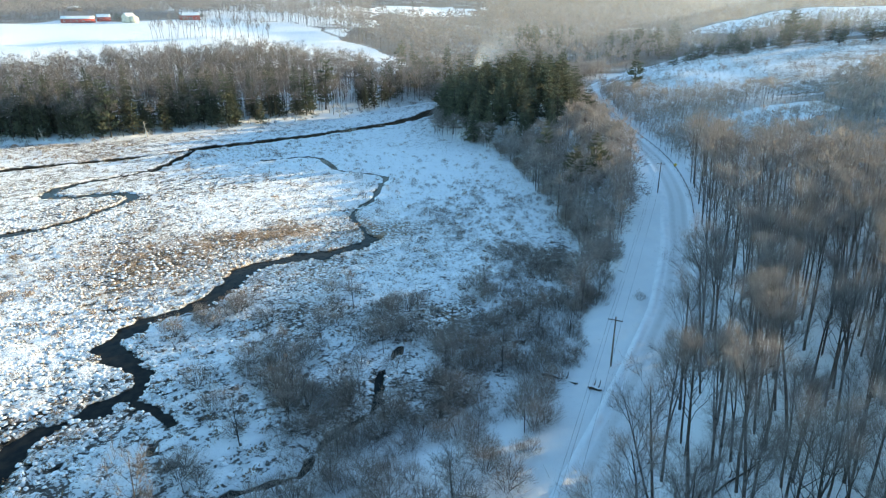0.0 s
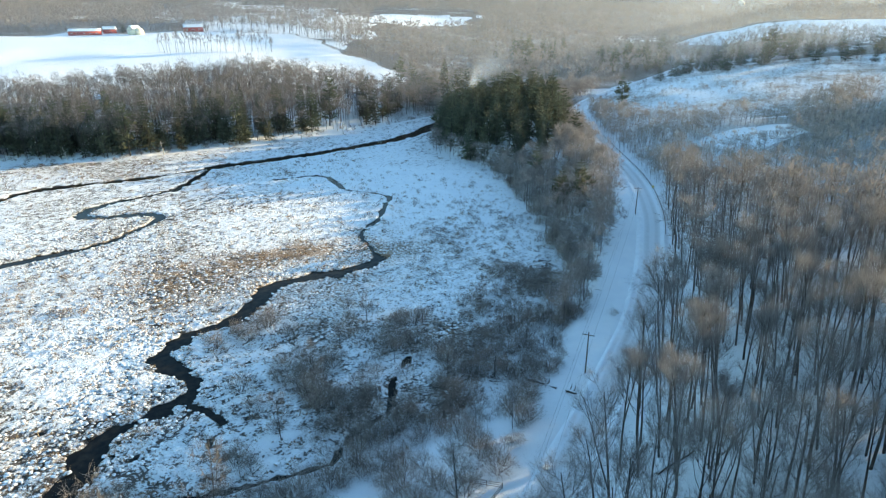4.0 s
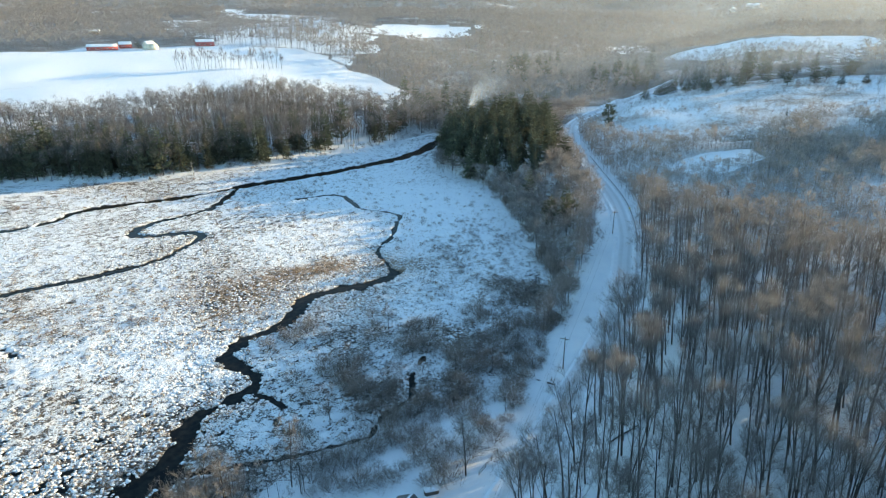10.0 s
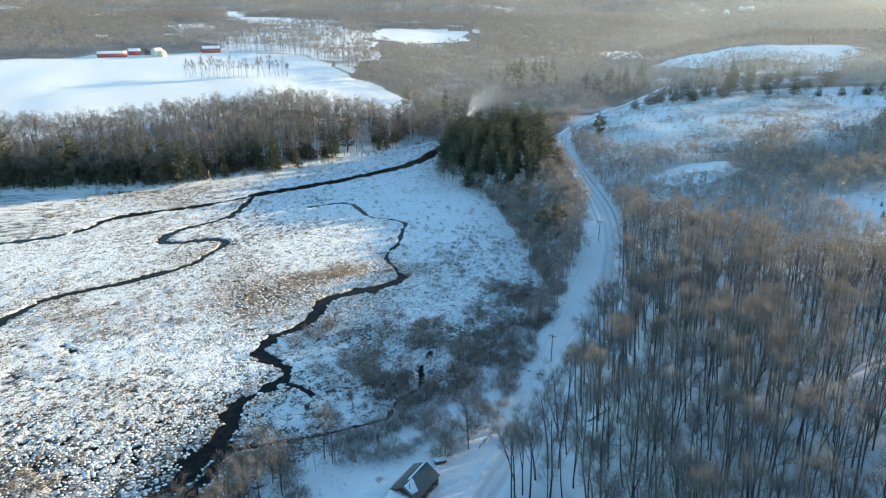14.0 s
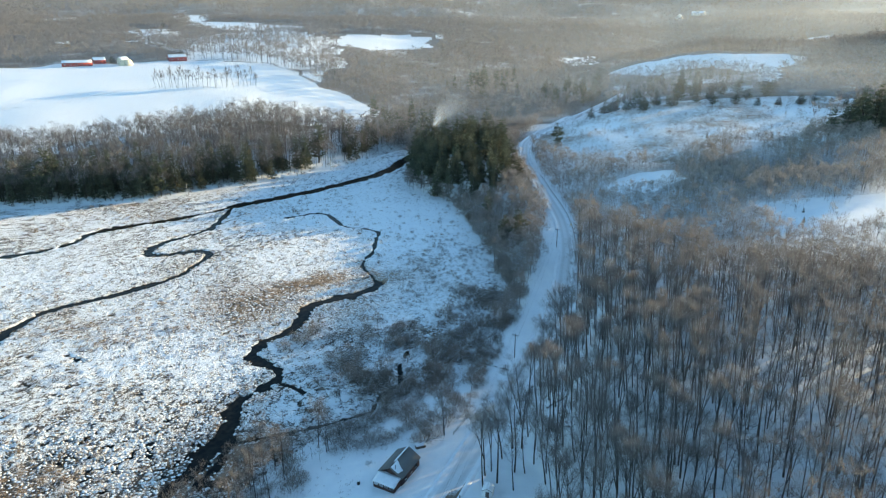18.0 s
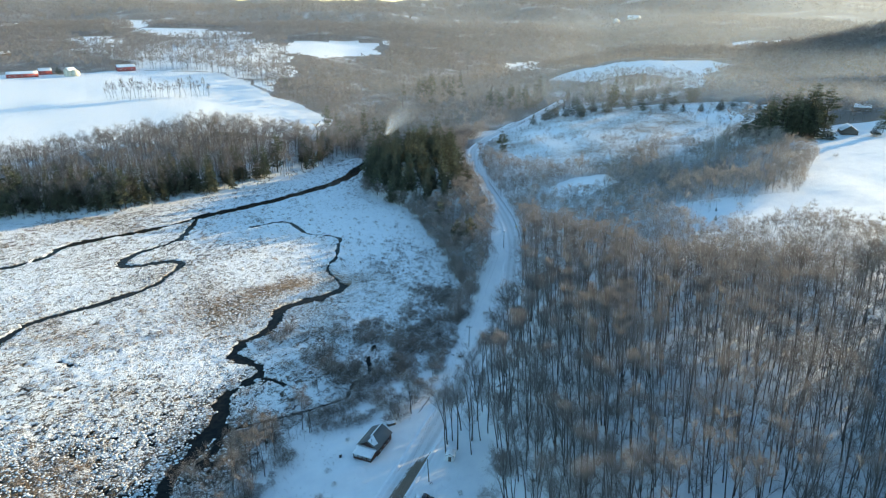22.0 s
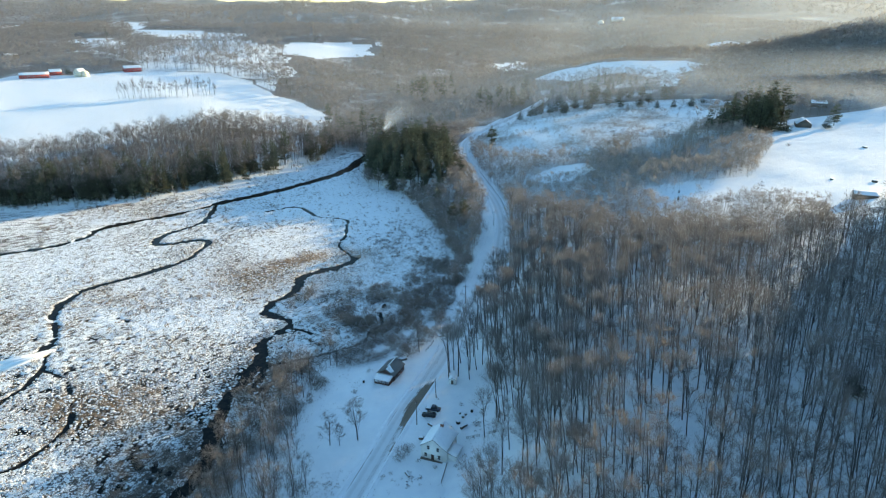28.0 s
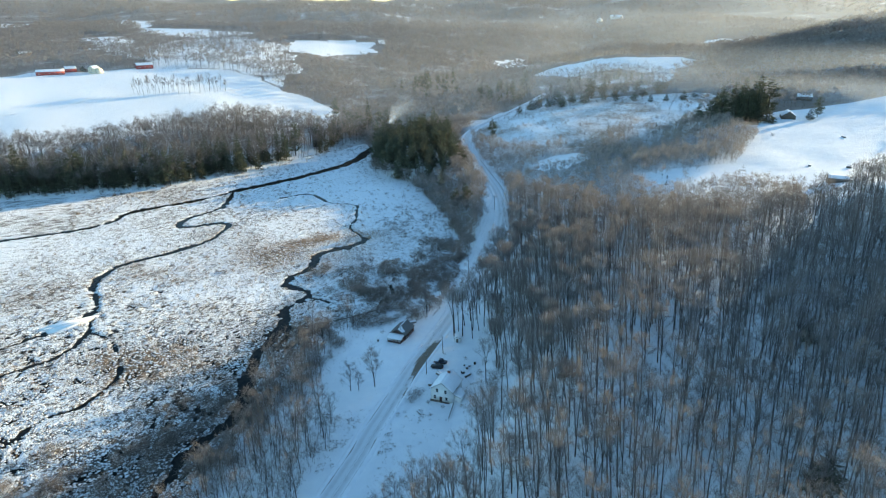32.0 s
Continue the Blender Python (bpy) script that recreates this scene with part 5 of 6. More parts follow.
v, f = slab((-3.3, -8.2, 2.0), (3.3, -8.2, 2.0), (3.3, -4.62, 2.75), (-3.3, -4.62, 2.75), 0.12)
porch = part("porch_roof", v, f, SHINGLE, cabin)
v, f = roof_snow((-3.35, -8.25, 2.02), (3.35, -8.25, 2.02), (3.35, -4.62, 2.77), (-3.35, -4.62, 2.77), 0.25, 43, edge=0.1)
part("porch_snow", v, f, SNOW, porch, "smooth snow on the porch roof")
for i in range(5):
    a = -3.0 + i * 1.5
    v, f = block(a - 0.07, a + 0.07, -8.05, -7.9, -0.6, 1.95)
    part("porch_post", v, f, BROWN, cabin)
v, f = block(-3.1, 3.1, -8.02, -7.94, -0.4, 0.85)
part("porch_rail", v, f, BROWN, cabin, "weathered brown porch boarding")
v, f = block(2.95, 3.05, -7.9, -4.7, -0.4, 1.9)
part("porch_side", v, f, BROWN, cabin)
v, f = rod((1.25, -4.0, 3.6), (1.25, -4.0, 5.6), 0.13, 8)
part("stove_pipe", v, f, STEEL, cabin, "thin metal stove pipe")
for yy in (-2.6, 0.2, 2.6):
    window(cabin, 3.4, yy, 1.0, 0.8, 0.9, "e", BROWN)
    window(cabin, -3.4, yy, 1.0, 0.8, 0.9, "w", BROWN)
window(cabin, -1.2, -4.6, 3.0, 0.7, 0.7, "s", BROWN)

# the white farmhouse with its wing
house = gabled("farmhouse", "two-storey white clapboard farmhouse under deep roof snow", "house", (-0.7, -8.5), -32.0, 8.2, 9.6, 4.9, 2.9, WHITE, SHINGLE, over=0.4)
for xx, zz in ((-2.6, 0.9), (1.9, 0.9), (-1.7, 3.7), (1.5, 3.7)):
    window(house, xx, -4.8, zz, 0.85, 1.35, "s", WHITE)
for yy in (-3.0, 0.0, 3.0):
    window(house, -4.1, yy, 0.9, 0.85, 1.35, "w", WHITE)
    window(house, -4.1, yy, 3.3, 0.8, 1.0, "w", WHITE)
v, f = block(-0.75, 0.2, -4.9, -4.76, 0, 2.05)
part("door", v, f, BROWN, house, "dark front door")
v, f = block(-0.45, 0.45, 1.9, 2.7, 6.6, 9.0, 0.06)
chimney = part("chimney", v, f, BRICK, house, "brick chimney")
v, f = block(-0.52, 0.52, 1.83, 2.77, 9.0, 9.16, 0.05)
part("chimney_cap", v, f, SNOW, chimney, "snow-topped chimney cap")
v, f = prism([(4.1, -3.4), (6.9, -3.4), (6.9, 1.8), (4.1, 1.8)], -0.6, 2.4)
wing = part("wing", v, f, WHITE, house, "low white side wing")
v, f = slab((4.05, -3.7, 3.3), (7.2, -3.7, 2.45), (7.2, 2.1, 2.45), (4.05, 2.1, 3.3), 0.14)
part("wing_roof", v, f, SHINGLE, wing)
v, f = roof_snow((4.05, -3.7, 3.31), (7.2, -3.7, 2.46), (7.2, 2.1, 2.46), (4.05, 2.1, 3.31), 0.25, 51, edge=0.1)
part("wing_snow", v, f, SNOW, wing, "snow on the wing roof")
v, f = block(-4.2, 4.4, -5.5, -4.85, -0.4, 0.25)
part("foundation_bed", v, f, WOOD, house, "dark wooden border along the front wall")

# little white shed, open log shed, field shed
shed = gabled("garden_shed", "small pale garden shed with snowy roof", "shed", (10.9, 30.2), -20, 2.6, 2.6, 2.0, 0.7, WHITE, SHINGLE, over=0.15)
v, f = block(-0.45, 0.45, -1.36, -1.28, 0, 1.75)
part("door", v, f, WOOD, shed, "plank door")
store = gabled("wood_store", "low dark wooden store with snowy roof at forest edge", "shed", (38, -22), -20, 4.2, 2.6, 1.5, 0.4, WOOD, SHINGLE, over=0.2)
field_shed = gabled("field_shed", "long brown field shed with snow-covered roof", "shed", (259, 121), 58, 6.0, 11.5, 2.6, 1.4, WOOD, SHINGLE, over=0.4)
for yy in (-3.2, 0.6):
    v, f = block(2.98, 3.06, yy, yy + 2.4, 0, 2.2)
    part("door", v, f, BROWN, field_shed, "dark sliding door")

# far homestead beyond the big field
home = gabled("far_house", "low grey house with snowy gable roof near pines", "house", (355, 297), -30, 11, 14, 2.8, 3.8, WOOD, SHINGLE)
for yy in (-4, -1, 2, 5):
    window(home, -4.5, yy, 1.0, 1.0, 1.2, "w", WHITE)
for xx in (-2, 2):
    window(home, xx, -6.5, 1.0, 1.0, 1.2, "s", WHITE)
gabled("far_barn", "pale barn with snow-covered roof behind far house", "barn", (420, 362), 60, 9, 13, 3.5, 2.4, WOOD, SHINGLE)

# the farm on the ridge of the left field
long_barn = gabled("long_barn", "long low red barn with snowy roof on the ridge", "barn", (-401, 742), -72, 9, 33, 4.2, 2.6, RED, SHINGLE, group="red farm barns")
for i in range(5):
    window(long_barn, 4.5, -13 + 6.3 * i, 1.4, 1.2, 1.0, "e", WHITE)
small_barn = gabled("small_barn", "small red barn beside the long barn", "barn", (-384, 764), -60, 9, 14, 4.5, 3.0, RED, SHINGLE, snow=(0, 1), group="red farm barns")
v, f = block(-1.6, 1.6, -7.08, -7.0, 0, 3.2)
part("door", v, f, WHITE, small_barn, "white-edged barn door")
ridge_house = gabled("ridge_farmhouse", "cream farmhouse with steep snowy gable on ridge", "house", (-350, 752), -30, 9, 11, 6.5, 3.6, CREAM, SHINGLE)
for xx in (-2.2, 2.2):
    for zz in (1.0, 4.0):
        window(ridge_house, xx, -5.5, zz, 1.0, 1.5, "s", WHITE)
v, f = gable_walls(7, 8, 4.5, 2.4)
part("rear_wing", v + (6.5, 1.5, 0), f, CREAM, ridge_house)
v, f = roof_snow((3.0, -2.6, 4.5), (3.0, 5.6, 4.5), (6.5, 5.6, 7.1), (6.5, -2.6, 7.1), 0.3, 61, edge=0.1)
part("wing_snow", v, f, SNOW, ridge_house, "snow on the wing roof")
red_barn = gabled("red_barn", "red barn with bright snow roof on the field edge", "barn", (-294, 784), -62, 10, 22, 5.0, 3.0, RED, SHINGLE, group="red farm barns")
for i in range(3):
    window(red_barn, 5.0, -7 + 6.5 * i, 1.5, 1.3, 1.1, "e", WHITE)
v, f = block(-2.0, 2.0, -11.08, -11.0, 0, 3.6)
part("door", v, f, BROWN, red_barn, "dark barn door")
gabled("hill_barn", "low grey barn among trees above the farm", "barn", (-505, 930), -50, 10, 18, 4, 3, WOOD, SHINGLE)
gabled("distant_farmhouse", "distant white farmhouse on the far hillside", "house", (745, 1655), -30, 16, 26, 7, 5, WHITE, SHINGLE)
gabled("distant_barn", "distant snow-roofed barn on the far hillside", "barn", (790, 1640), 40, 16, 34, 7, 5, WHITE, SHINGLE)


# ---- parked cars ----
def car(name, label, place, turn, paint, length, width, height, pickup=False):
    base = tagged(new(name), label, "car", "cars parked by the house")
    x, y = place
    base.matrix_basis = pose(x, y, float(land(x, y)) + 0.02, 0, 0, turn)
    L, w, h = length / 2, width / 2, height
    rows = []
    for yy, z0, z1, k in ((-L, 0.45, 0.75, 0.86), (-L + 0.15, 0.32, 0.86, 0.96), (-L + 1.0, 0.28, 0.95, 1), (0, 0.28, 0.98, 1), (L - 1.1, 0.28, 0.98, 1), (L - 0.12, 0.32, 0.92, 0.95), (L, 0.45, 0.8, 0.86)):
        rows.append([(w * k, yy, z0), (w * k, yy, z1 - 0.12), (w * k * 0.93, yy, z1), (-w * k * 0.93, yy, z1), (-w * k, yy, z1 - 0.12), (-w * k, yy, z0)])
    v, f = loft(rows)
    part("body", v, f, paint, base, smooth=False)
    back = L - 0.25 if not pickup else L - 2.1
    rows = []
    for yy, z1, k in ((-L + 1.25, 0.99, 0.9), (-L + 1.9, h - 0.05, 0.8), (-L + 2.3, h, 0.78), (back - 0.5, h, 0.78), (back, h - 0.12, 0.8), (back + 0.2, 0.99, 0.88)):
        rows.append([(w * 0.92, yy, 0.9), (w * k, yy, z1), (-w * k, yy, z1), (-w * 0.92, yy, 0.9)])
    v, f = loft(rows)
    part("cabin_glass", v, f, GLASS, base, "dark tinted windows")
    v, f = block(-w * 0.79, w * 0.79, -L + 1.95, back - 0.1, h - 0.02, h + 0.05, 0.15)
    roof_ob = part("roof", v, f, paint, base)
    for sx in (-1, 1):
        for yy in (-L + 0.95, L - 1.0):
            v, f = rod((sx * (w - 0.24), yy, 0.34), (sx * (w + 0.01), yy, 0.34), 0.34, 14)
            c0 = np.array([[sx * (w + 0.01), yy, 0.34], [sx * (w - 0.24), yy, 0.34]])
            n = 14
            V = np.concatenate([v, c0])
            F = np.concatenate([f, [(n + (i + 1) % n, n + i, len(v)) for i in range(n)], [(i, (i + 1) % n, len(v) + 1) for i in range(n)]])
            wheel = part("wheel", V, F, RUBBER, base)
            v, f = rod((sx * (w - 0.02), yy, 0.34), (sx * (w + 0.03), yy, 0.34), 0.2, 10)
            part("rim", v, f, STEEL, wheel, "steel rim")
        v, f = block(sx * w * 0.6 - 0.2, sx * w * 0.6 + 0.2, -L - 0.02, -L + 0.1, 0.62, 0.78)
        part("headlight", v, f, STEEL, base, "clear headlight")
        v, f = block(sx * w * 0.7 - 0.12, sx * w * 0.7 + 0.12, L - 0.1, L + 0.02, 0.62, 0.82)
        part("tail_light", v, f, RED, base, "red tail light")
        v, f = block(min(sx * w, sx * (w + 0.2)), max(sx * w, sx * (w + 0.2)), -L + 1.55, -L + 1.7, 0.98, 1.15)
        part("side_mirror", v, f, paint, base)
    return base


car("dark_car", "black station wagon parked on yard snow", (-1.1, 10.6), -112, BLACK, 4.9, 1.85, 1.5)
second_car = car("pickup_truck", "dark blue pickup truck with snow on its bed", (0.9, 14.0), 68, BLUEPAINT, 5.3, 1.95, 1.75, True)
v, f = roof_snow((-0.8, 0.75, 1.0), (0.8, 0.75, 1.0), (0.8, 2.5, 1.0), (-0.8, 2.5, 1.0), 0.28, 71, edge=0.2)
part("bed_snow", v, f, SNOW, second_car, "snow heaped in the truck bed")


# ---- utility poles and their lines ----
def utility_pole(place, turn, height=9.6, arm=True, lean=0.0):
    x, y = place
    base = tagged(new("utility_pole"), "weathered wooden utility pole with crossarm beside snowy road" if arm else "bare weathered wooden service pole leaning over yard snow", "utility pole", "poles along the road")
    base.matrix_basis = pose(x, y, float(land(x, y)), 0, lean, turn)
    v, f = tube(np.array([(0, 0, -0.6), (0, 0, height / 2), (0.02, 0, height)]), [0.17, 0.145, 0.115], 9)
    part("shaft", v, f, WOOD, base, smooth=True)
    if arm:
        v, f = block(-1.25, 1.25, -0.2, -0.09, height - 0.62, height - 0.48)
        cross = part("crossarm", v, f, WOOD, base)
        for xx in (-1.1, -0.55, 0.55, 1.1):
            v, f = tube(np.array([(xx, -0.145, height - 0.48), (xx, -0.145, height - 0.36), (xx, -0.145, height - 0.27)]), [0.03, 0.06, 0.035], 7)
            part("insulator", v, f, STEEL, cross, "grey insulator")
        for sx in (-1, 1):
            v, f = rod((sx * 0.75, -0.14, height - 0.58), (0, -0.14, height - 1.25), 0.02, 4)
            part("brace", v, f, STEEL, base)
    return base


POLES = [((-62, -105), 66), ((-5.9, 6.7), 66), ((29.5, 97.1), 66), ((66.7, 190.6), 72), ((74, 298), 92), ((98, 395), 60)]
for place, turn in POLES:
    utility_pole(place, turn - 90)
utility_pole((3.1, 21.1), 0, 8.2, False, -3.0)


def wire(a, b, sag, r=0.013):
    p = np.array([(a[0] + (b[0] - a[0]) * t, a[1] + (b[1] - a[1]) * t, a[2] + (b[2] - a[2]) * t - 4 * sag * t * (1 - t)) for t in np.linspace(0, 1, 15)])
    v, f = tube(p, np.full(15, r), 4)
    ob = sheet("power_line", v, f, RUBBER)
    tagged(ob, "thin black power line strung between wooden poles", "power line", "lines along the road")


def arm_tip(i, off):
    (x, y), turn = POLES[i]
    a = radians(turn - 90)
    return (x + off * math.cos(a), y + off * math.sin(a), float(land(x, y)) + 9.3)


for i in range(len(POLES) - 1):
    for off in (-1.1, -0.55, 1.1):
        wire(arm_tip(i, off), arm_tip(i + 1, off), 1.4 + 0.15 * off)
wire((-5.9, 6.7, float(land(-5.9, 6.7)) + 8.2), (3.0, 21.1, float(land(3.1, 21.1)) + 7.9), 0.25, 0.018)
wire((-5.9, 6.7, float(land(-5.9, 6.7)) + 8.0), (-2.4, -4.2, float(land(-2, -4)) + 6.6), 0.3, 0.018)

# ---- guard rail on the outer side of the bend, gate, sign ----
rail = tagged(new("guard_rail"), "dark low guard rail posts along the snowy road bend", "guard rail")
gy_ = np.arange(172, 322, 6.0)
gx_ = curve(gy_, ROAD_Y, ROAD_X) + curve(gy_, LANE_Y, LANE_O) + 4.6
line = np.stack([gx_, gy_, land(gx_, gy_) + 0.62], 1)
for p in line:
    v, f = block(p[0] - 0.12, p[0] + 0.12, p[1] - 0.12, p[1] + 0.12, p[2] - 1.4, p[2] + 0.18, 0.03)
    part("post", v, f, WOOD, rail)
v, f = tube(line, np.full(len(line), 0.10), 5)
part("rail", v, f, WOOD, rail, "weathered guide rail")


def fence(name, label, category, a, b, count, height, r=0.04, rails=3, mat=None):
    base = tagged(new(name), label, category)
    pts = [(a[0] + (b[0] - a[0]) * t, a[1] + (b[1] - a[1]) * t) for t in np.linspace(0, 1, count)]
    z = [float(land(*p)) for p in pts]
    for p, h in zip(pts, z):
        v, f = rod((*p, h - 0.4), (*p, h + height), r * 1.6, 6)
        part("post", v, f, mat or WOOD, base)
    for k in range(rails):
        up = height * (k + 0.7) / rails
        v, f = tube(np.array([(*p, h + up) for p, h in zip(pts, z)]), np.full(count, r), 5)
        part("rail", v, f, mat or WOOD, base)
    return base


fence("pasture_fence", "grey rail fence running into snow beside the road", "fence", (1.3, 64.1), (8.7, 62.3), 4, 1.2)
fence("pasture_fence", "grey rail fence following the roadside snow bank", "fence", (8.7, 62.3), (4.2, 55.0), 4, 1.2)
fence("yard_fence", "low dark yard fence behind the white farmhouse", "fence", (8.9, -5.0), (13.0, -6.0), 3, 1.1)
fence("yard_fence", "low dark yard fence near the forest edge", "fence", (15.6, -6.6), (22.5, -8.5), 4, 1.1)
fence("yard_fence", "leaning dark fence running down the snowy yard", "fence", (0.6, -15.4), (-2.6, -23.5), 4, 0.9)
sign = tagged(new("road_sign"), "small yellow warning sign on a thin post", "road sign")
sx_, sy_ = 80.2, 214.9
sz_ = float(land(sx_, sy_))
v, f = rod((sx_, sy_, sz_ - 0.4), (sx_, sy_, sz_ + 2.6), 0.04, 6)
part("post", v, f, STEEL, sign)
v, f = block(-0.42, 0.42, -0.02, 0.02, -0.42, 0.42)
c45 = math.cos(math.pi / 4)
v = np.stack([(v[:, 0] - v[:, 2]) * c45 + sx_, v[:, 1] + sy_ - 0.07, (v[:, 0] + v[:, 2]) * c45 + sz_ + 2.2], 1)
part("board", v, f, YELLOW, sign, "yellow diamond board")


# ---- loose things of the yards and the marsh edge ----
def log(a, b, r, label="snow-dusted fallen log lying beside the road"):
    base = tagged(new("fallen_log"), label, "log")
    za, zb = float(land(*a)) + r * 0.7, float(land(*b)) + r * 0.7
    p = np.array([(a[0] + (b[0] - a[0]) * t, a[1] + (b[1] - a[1]) * t + 0.15 * math.sin(t * 5), za + (zb - za) * t + 0.1 * math.sin(t * 7)) for t in np.linspace(0, 1, 7)])
    v, f = tube(p, np.linspace(1, 0.6, 7) * r, 8)
    part("stem", v, f, BARK, base, smooth=True)
    v, f = tube(p + (0, 0, r * 0.72), np.linspace(1, 0.6, 7) * r * 0.62, 6)
    part("snow_cap", v, f, SNOW, base, "snow lying along the log")
    for k in (2, 4):
        v, f = tube(np.array([p[k], p[k] + (0.5, 0.4, 0.7), p[k] + (0.7, 0.9, 1.3)]), [r * 0.4, r * 0.25, 0.03], 5)
        part("branch_stub", v, f, BARK, base)


log((17.6, 96.8), (22.3, 91.0), 0.38)
log((24.0, 89.8), (26.0, 89.2), 0.35)
log((33, 62), (40, 66), 0.3, "fallen trunk lying on forest snow")
log((88, 22), (97, 26), 0.3, "fallen trunk lying on forest snow")


def snag(place, h, seed):
    """A dead, pale, broken tree."""
    base = tagged(new("dead_tree"), "pale weathered dead tree at the marsh edge", "dead tree", "dead trees of the marsh edge")
    x, y = place
    base.matrix_basis = pose(x, y, float(land(x, y)), 0, 6, seed * 50)
    rnd = np.random.RandomState(seed)
    line = grow((0, 0, -0.3), (0.1, 0, 1), h, 6, 0.0, rnd, 0.06)
    v, f = tube(line, np.linspace(1, 0.3, 7) * 0.26, 6)
    part("trunk", v, f, DEAD, base)
    for i in range(7):
        k = rnd.randint(2, 6)
        a = rnd.uniform(0, 6.28)
        q = grow(line[k], (math.cos(a), math.sin(a), rnd.uniform(0.2, 0.9)), h * rnd.uniform(0.25, 0.45), 4, 0.02, rnd, 0.2)
        v, f = tube(q, np.linspace(1, 0.2, 5) * 0.11, 4)
        part("branch", v, f, DEAD, base)


DEAD = grained("silvery_dead_wood", (0.52, 0.48, 0.44), (0.33, 0.30, 0.27), 3, 0.85)
for i, (place, h) in enumerate([((-165.8, 318), 13), ((-195, 309), 7), ((-150, 322), 8), ((-62, 384), 9), ((-85, 366), 7)]):
    snag(place, h, i + 3)


def rubble(place, size, mat, label, category, seed):
    """A snow-capped block of yard clutter."""
    base = tagged(new(category.replace(" ", "_")), label, category)
    x, y = place
    base.matrix_basis = pose(x, y, float(land(x, y)), 0, 0, seed * 37)
    rnd = np.random.RandomState(seed)
    w, l, h = size
    v, f = block(-w / 2, w / 2, -l / 2, l / 2, -0.2, h, min(w, l) * 0.2)
    part("body", v + rnd.normal(size=v.shape) * 0.03, f, mat, base)
    v, f = roof_snow((-w / 2, -l / 2, h), (w / 2, -l / 2, h), (w / 2, l / 2, h), (-w / 2, l / 2, h), 0.16, seed, 4, 4, 0.2)
    part("snow_cap", v, f, SNOW, base, "snow on top")


rubble((-0.7, 4.4), (0.9, 4.6, 0.8), WOOD, "stacked firewood pile capped with snow", "firewood stack", 1)
rubble((-5.5, -0.9), (1.5, 1.6, 0.8), WOOD, "dark heap of yard timber with snow on top", "timber heap", 2)
rubble((-12.0, -17.5), (2.6, 0.6, 0.5), WOOD, "low wooden garden bench half buried in snow", "garden bench", 3)
for i, p in enumerate([(-12.4, -20.3), (-12.7, -21.6), (-13.0, -23.0)]):
    rubble(p, (0.5, 0.4, 0.15), WOOD, "dark stepping stone showing through snow", "stepping stone", 4 + i)
rubble((7.9, 4.3), (1.4, 1.2, 1.0), RUBBER, "dark covered barrel heap in the yard snow", "covered heap", 8)
rubble((10.2, 7.3), (0.9, 0.9, 0.8), WOOD, "wooden crate standing in yard snow", "crate", 9)
rubble((11.4, 8.6), (0.7, 0.8, 0.6), WOOD, "wooden crate standing in yard snow", "crate", 10)
rubble((13.8, 9.6), (0.8, 0.8, 1.2), RUBBER, "dark upright barrel standing in yard snow", "barrel", 11)
rubble((9.6, 9.8), (0.6, 0.6, 0.5), WOOD, "wooden crate standing in yard snow", "crate", 12)
rubble((9.3, 1.6), (0.8, 3.0, 0.9), WOOD, "split rail pile beside the farmhouse yard", "rail pile", 13)
rubble((-22.2, 36.5), (0.7, 0.7, 1.1), RUBBER, "dark rubbish bin standing in snow by cabin", "rubbish bin", 14)
rubble((-5.6, 50.2), (3.0, 1.6, 0.9), WOOD, "snow-topped brush pile beyond the cabin", "brush pile", 15)
rubble((274, 163.6), (3.6, 1.6, 0.7), WOOD, "snow-topped hay remnant on the open field", "hay heap", 16)
rubble((345, 219.3), (3.6, 1.8, 0.8), WOOD, "snow-topped hay remnant on the open field", "hay heap", 17)
rubble((291, 149.4), (3.0, 2.0, 1.2), WOOD, "dark brush heap on the open field", "brush heap", 18)

yard_bushes = [tree_thing("yard_bush", dome_bush(700 + i, 3.0, 0.7, 360, 0.035), "snow-dusted bare bush in the house yard", "shrub", "bushes in the yard", twig=SHRUB, names=("framework", "crown")) for i in range(3)]
for i, (a, b, s) in enumerate([(-12.6, -8.4, 1.7), (-10.6, -6.9, 1.4), (-14.0, -10.8, 1.2), (11.0, 14.2, 0.6), (13.5, 1.2, 0.9), (21.5, 1.5, 0.8), (-3.4, -16.6, 0.5), (3.0, -17.5, 0.5), (-8, -12.4, 0.5), (3.6, 20.0, 0.35), (212.5, 148.0, 1.05), (209, 151, 0.7), (300, 240, 1.0), (-20, 44, 0.6), (-26, 30, 0.7), (-24, 24, 0.6), (41.9, 122.3, 0.9)]):
    c = copy_thing(yard_bushes[i % 3], pose(a, b, float(land(a, b)), 0, 0, 61 * i))
    c.scale = (s, s, s)
gone(yard_bushes)

# dead weeds along the verges and round the yards, and along the field's old fence line
def verge(x, y):
    o = road_offset(x, y)
    a = 0.35 * (np.abs(o - 13) < 6) * (y < 8) + 0.5 * (np.abs(o + 12) < 5) * (y < -12) + 0.3 * (np.abs(o - 26) < 7) + 0.35 * (np.abs(o + 30) < 7) + 0.25 * (np.abs(o - 7.5) < 1.2)
    return np.where((y > -120) & (y < 60), a * (lattice(x, y, 5, 95) > 0.52), 0)


x, y, r = spots(-110, 50, -120, 62, 1.15, verge, 96)
many("verge_weeds", weed_shapes, x, y, r, 0.4, 1.2, (SHRUB, SHRUB), "dead weeds and low brush poking through verge snow", "weeds", names=("framework", "crown"))
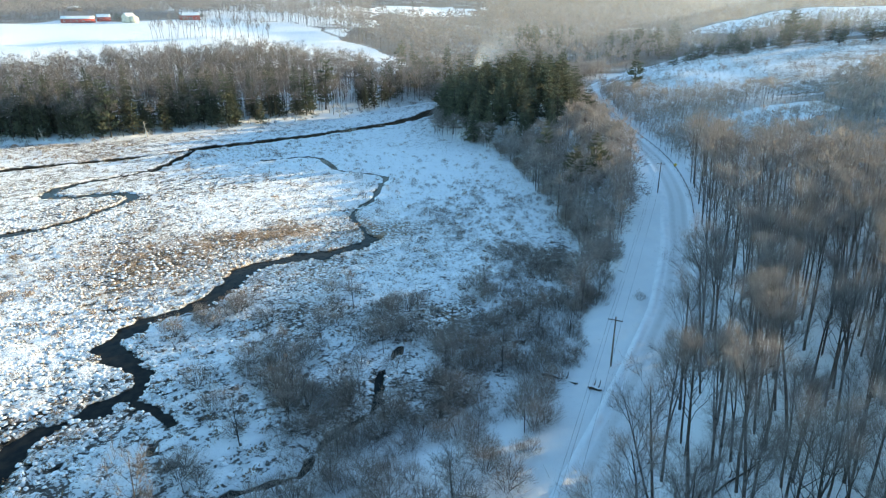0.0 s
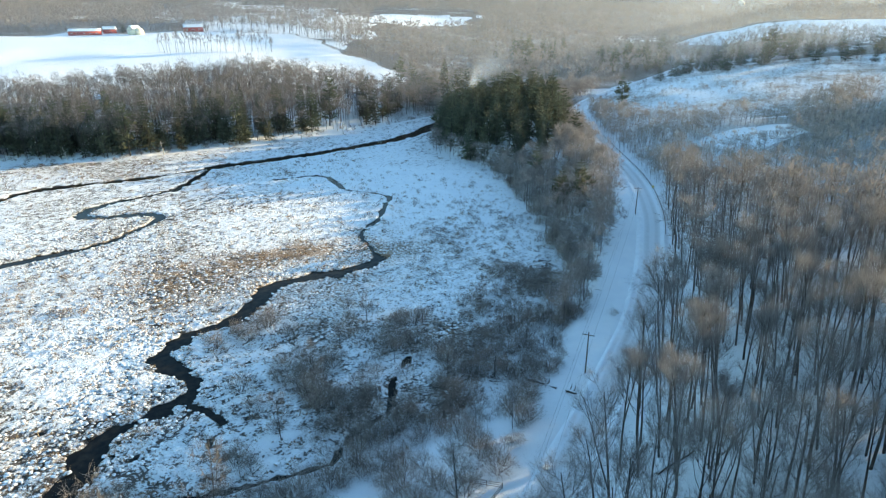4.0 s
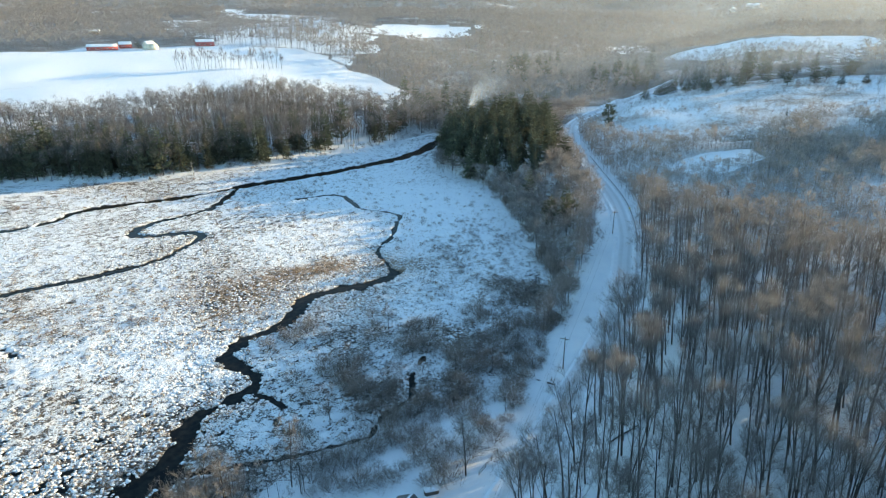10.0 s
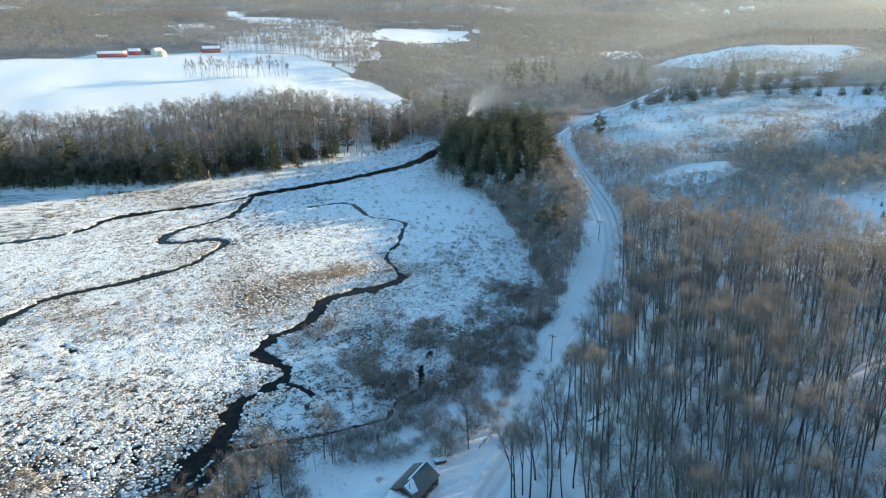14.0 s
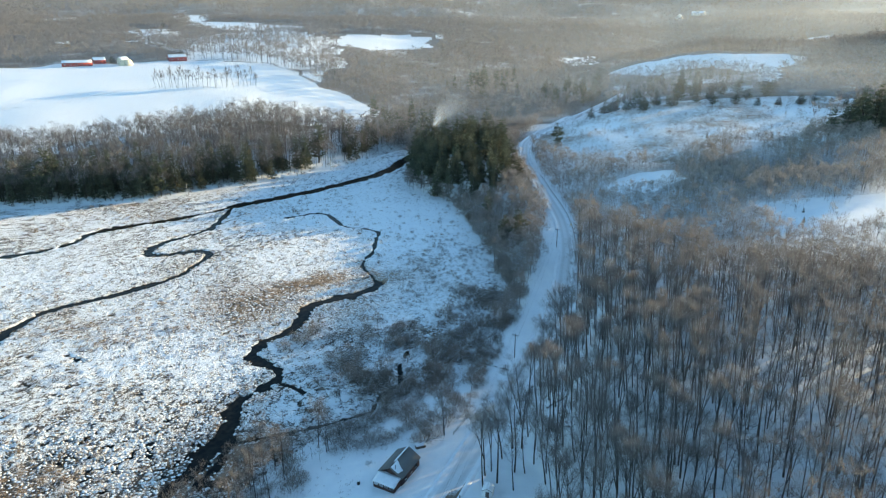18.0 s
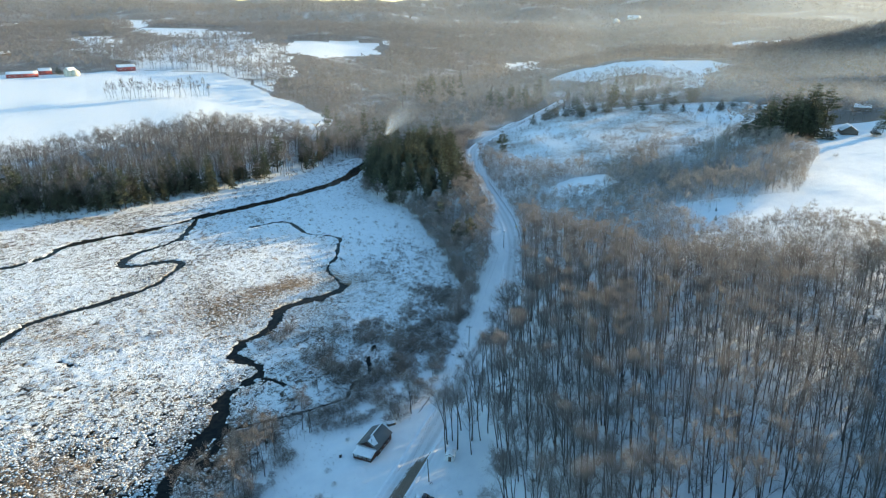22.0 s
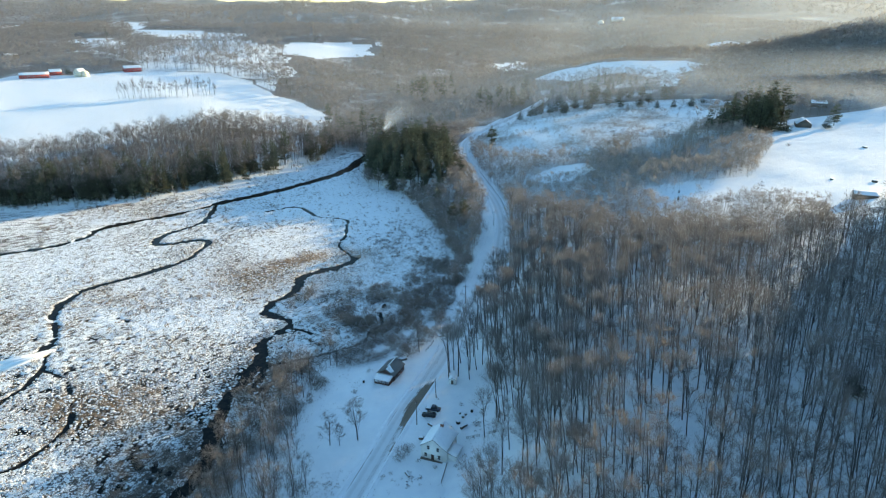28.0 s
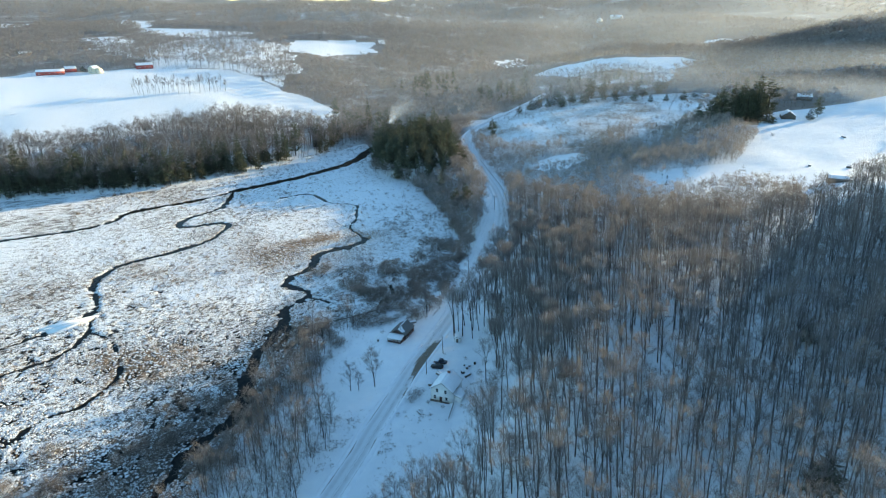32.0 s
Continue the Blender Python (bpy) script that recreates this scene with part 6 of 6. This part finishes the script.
def verge_brush(x, y):
    o = lane_offset(x, y)
    a = (o > 5) & (o < 17) & (y > -80) & (y < -16)
    b = (o < -5) & (o > -15) & (y > -42) & (y < -8)
    c = (o > 26) & (o < 34) & (y > -20) & (y < 34)
    return np.where(a | b | c, np.clip(2.6 * lattice(x, y, 5, 126) - 1.05, 0, 0.8), 0)


x, y, r = spots(-90, 45, -85, 40, 1.3, verge_brush, 127)
many("roadside_brush", clump_shapes, x, y, r, 0.35, 1.1, (SHRUB, SHRUB), "low brown brush poking through snow beside the road", "brush", sink=0.1, names=("framework", "crown"))
fx = np.linspace(-420, -150, 190)
fr = np.random.RandomState(97)
keep = lattice(fx, fx * 0, 14, 98) > 0.38
fx = fx[keep] + fr.normal(size=keep.sum()) * 0.8
fy = curve(fx, [-430, -345, -328, -307, -272, -236, -178, -150], [490, 525, 538, 567, 600, 612, 645, 690]) + fr.normal(size=len(fx)) * 0.9
many("fence_line_brush", weed_shapes, fx, fy, fr, 0.8, 2.2, (SHRUB, SHRUB), "dry brush along an old line across the field", "brush", names=("framework", "crown"))

# frozen pool in the marsh
t_ = np.linspace(0, 2 * math.pi, 29)[:-1]
rad = 1 + 0.16 * np.sin(3 * t_ + 1) + 0.1 * np.sin(5 * t_)
ix_, iy_ = 11 * rad * np.cos(t_), 4.6 * rad * np.sin(t_)
ca, sa = math.cos(0.5), math.sin(0.5)
v, f = prism(list(zip(-160 + ix_ * ca - iy_ * sa, 80 + ix_ * sa + iy_ * ca)), -0.5, 0.14)
ice = sheet("ice", v, f, SNOW, smooth=False)
tagged(ice, "smooth snow-covered ice on a small marsh pool", "ice", kind="structure")

# ---- translucent sheets that imitate haze over the far valley, and chimney smoke above the point ----
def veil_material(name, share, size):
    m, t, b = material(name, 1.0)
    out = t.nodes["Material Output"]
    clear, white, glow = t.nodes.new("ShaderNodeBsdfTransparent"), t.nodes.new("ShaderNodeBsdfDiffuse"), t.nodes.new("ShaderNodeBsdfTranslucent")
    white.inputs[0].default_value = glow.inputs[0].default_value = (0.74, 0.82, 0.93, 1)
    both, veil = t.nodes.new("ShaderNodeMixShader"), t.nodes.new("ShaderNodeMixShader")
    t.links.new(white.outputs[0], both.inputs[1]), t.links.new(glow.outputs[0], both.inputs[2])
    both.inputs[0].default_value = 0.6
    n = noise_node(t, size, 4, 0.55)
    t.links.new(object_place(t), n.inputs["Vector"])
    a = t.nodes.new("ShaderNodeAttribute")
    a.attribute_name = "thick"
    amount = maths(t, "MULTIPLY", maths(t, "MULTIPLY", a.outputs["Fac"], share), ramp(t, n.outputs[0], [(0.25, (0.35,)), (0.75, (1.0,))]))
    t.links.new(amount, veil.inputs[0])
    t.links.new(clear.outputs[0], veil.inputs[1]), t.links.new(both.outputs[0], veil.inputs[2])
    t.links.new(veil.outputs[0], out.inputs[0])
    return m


HAZE_SHEET = veil_material("imitated_far_haze", 0.16, 0.004)
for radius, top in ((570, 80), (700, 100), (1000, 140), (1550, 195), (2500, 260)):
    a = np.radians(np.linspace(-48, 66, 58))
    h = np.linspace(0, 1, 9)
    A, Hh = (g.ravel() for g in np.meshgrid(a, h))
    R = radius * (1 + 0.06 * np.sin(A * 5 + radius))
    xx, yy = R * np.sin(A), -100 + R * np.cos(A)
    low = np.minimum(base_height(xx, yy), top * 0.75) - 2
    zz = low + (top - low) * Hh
    # denser towards the sun's side, to imitate its glare
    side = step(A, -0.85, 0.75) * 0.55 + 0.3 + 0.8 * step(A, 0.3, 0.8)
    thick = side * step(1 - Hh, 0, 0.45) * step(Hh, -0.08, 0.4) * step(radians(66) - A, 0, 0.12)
    veil = sheet("mist", np.stack([xx, yy, zz], 1), grid_faces(58, 9), HAZE_SHEET, [("thick", thick)])
    tagged(veil, "curved translucent sheet imitating pale haze over the far valley", "mist", kind="structure")

SMOKE = veil_material("pale_wood_smoke", 0.72, 0.11)
for twist in (0.0, 1.1):
    t, w = (g.ravel() for g in np.meshgrid(np.linspace(0, 1, 26), np.linspace(-1, 1, 9)))
    wide = 1.6 + 19 * t ** 0.9
    cx, cy, cz = 20 + 34 * t ** 1.3 + 1.5 * np.sin(t * 9 + twist), 452 + 8 * t, 19 + 27 * t ** 0.85
    xx, yy, zz = cx - w * wide * 0.75 * math.cos(twist), cy + w * wide * math.sin(twist) + twist * 2, cz + w * wide * 0.55
    thick = (1 - np.abs(w)) ** 0.8 * (1 - t) ** 1.5 * step(t, -0.02, 0.08)
    smoke = sheet("chimney_smoke", np.stack([xx, yy, zz], 1), grid_faces(26, 9), SMOKE, [("thick", thick)])
    tagged(smoke, "pale wood smoke drifting above dark evergreens", "smoke", kind="stuff")
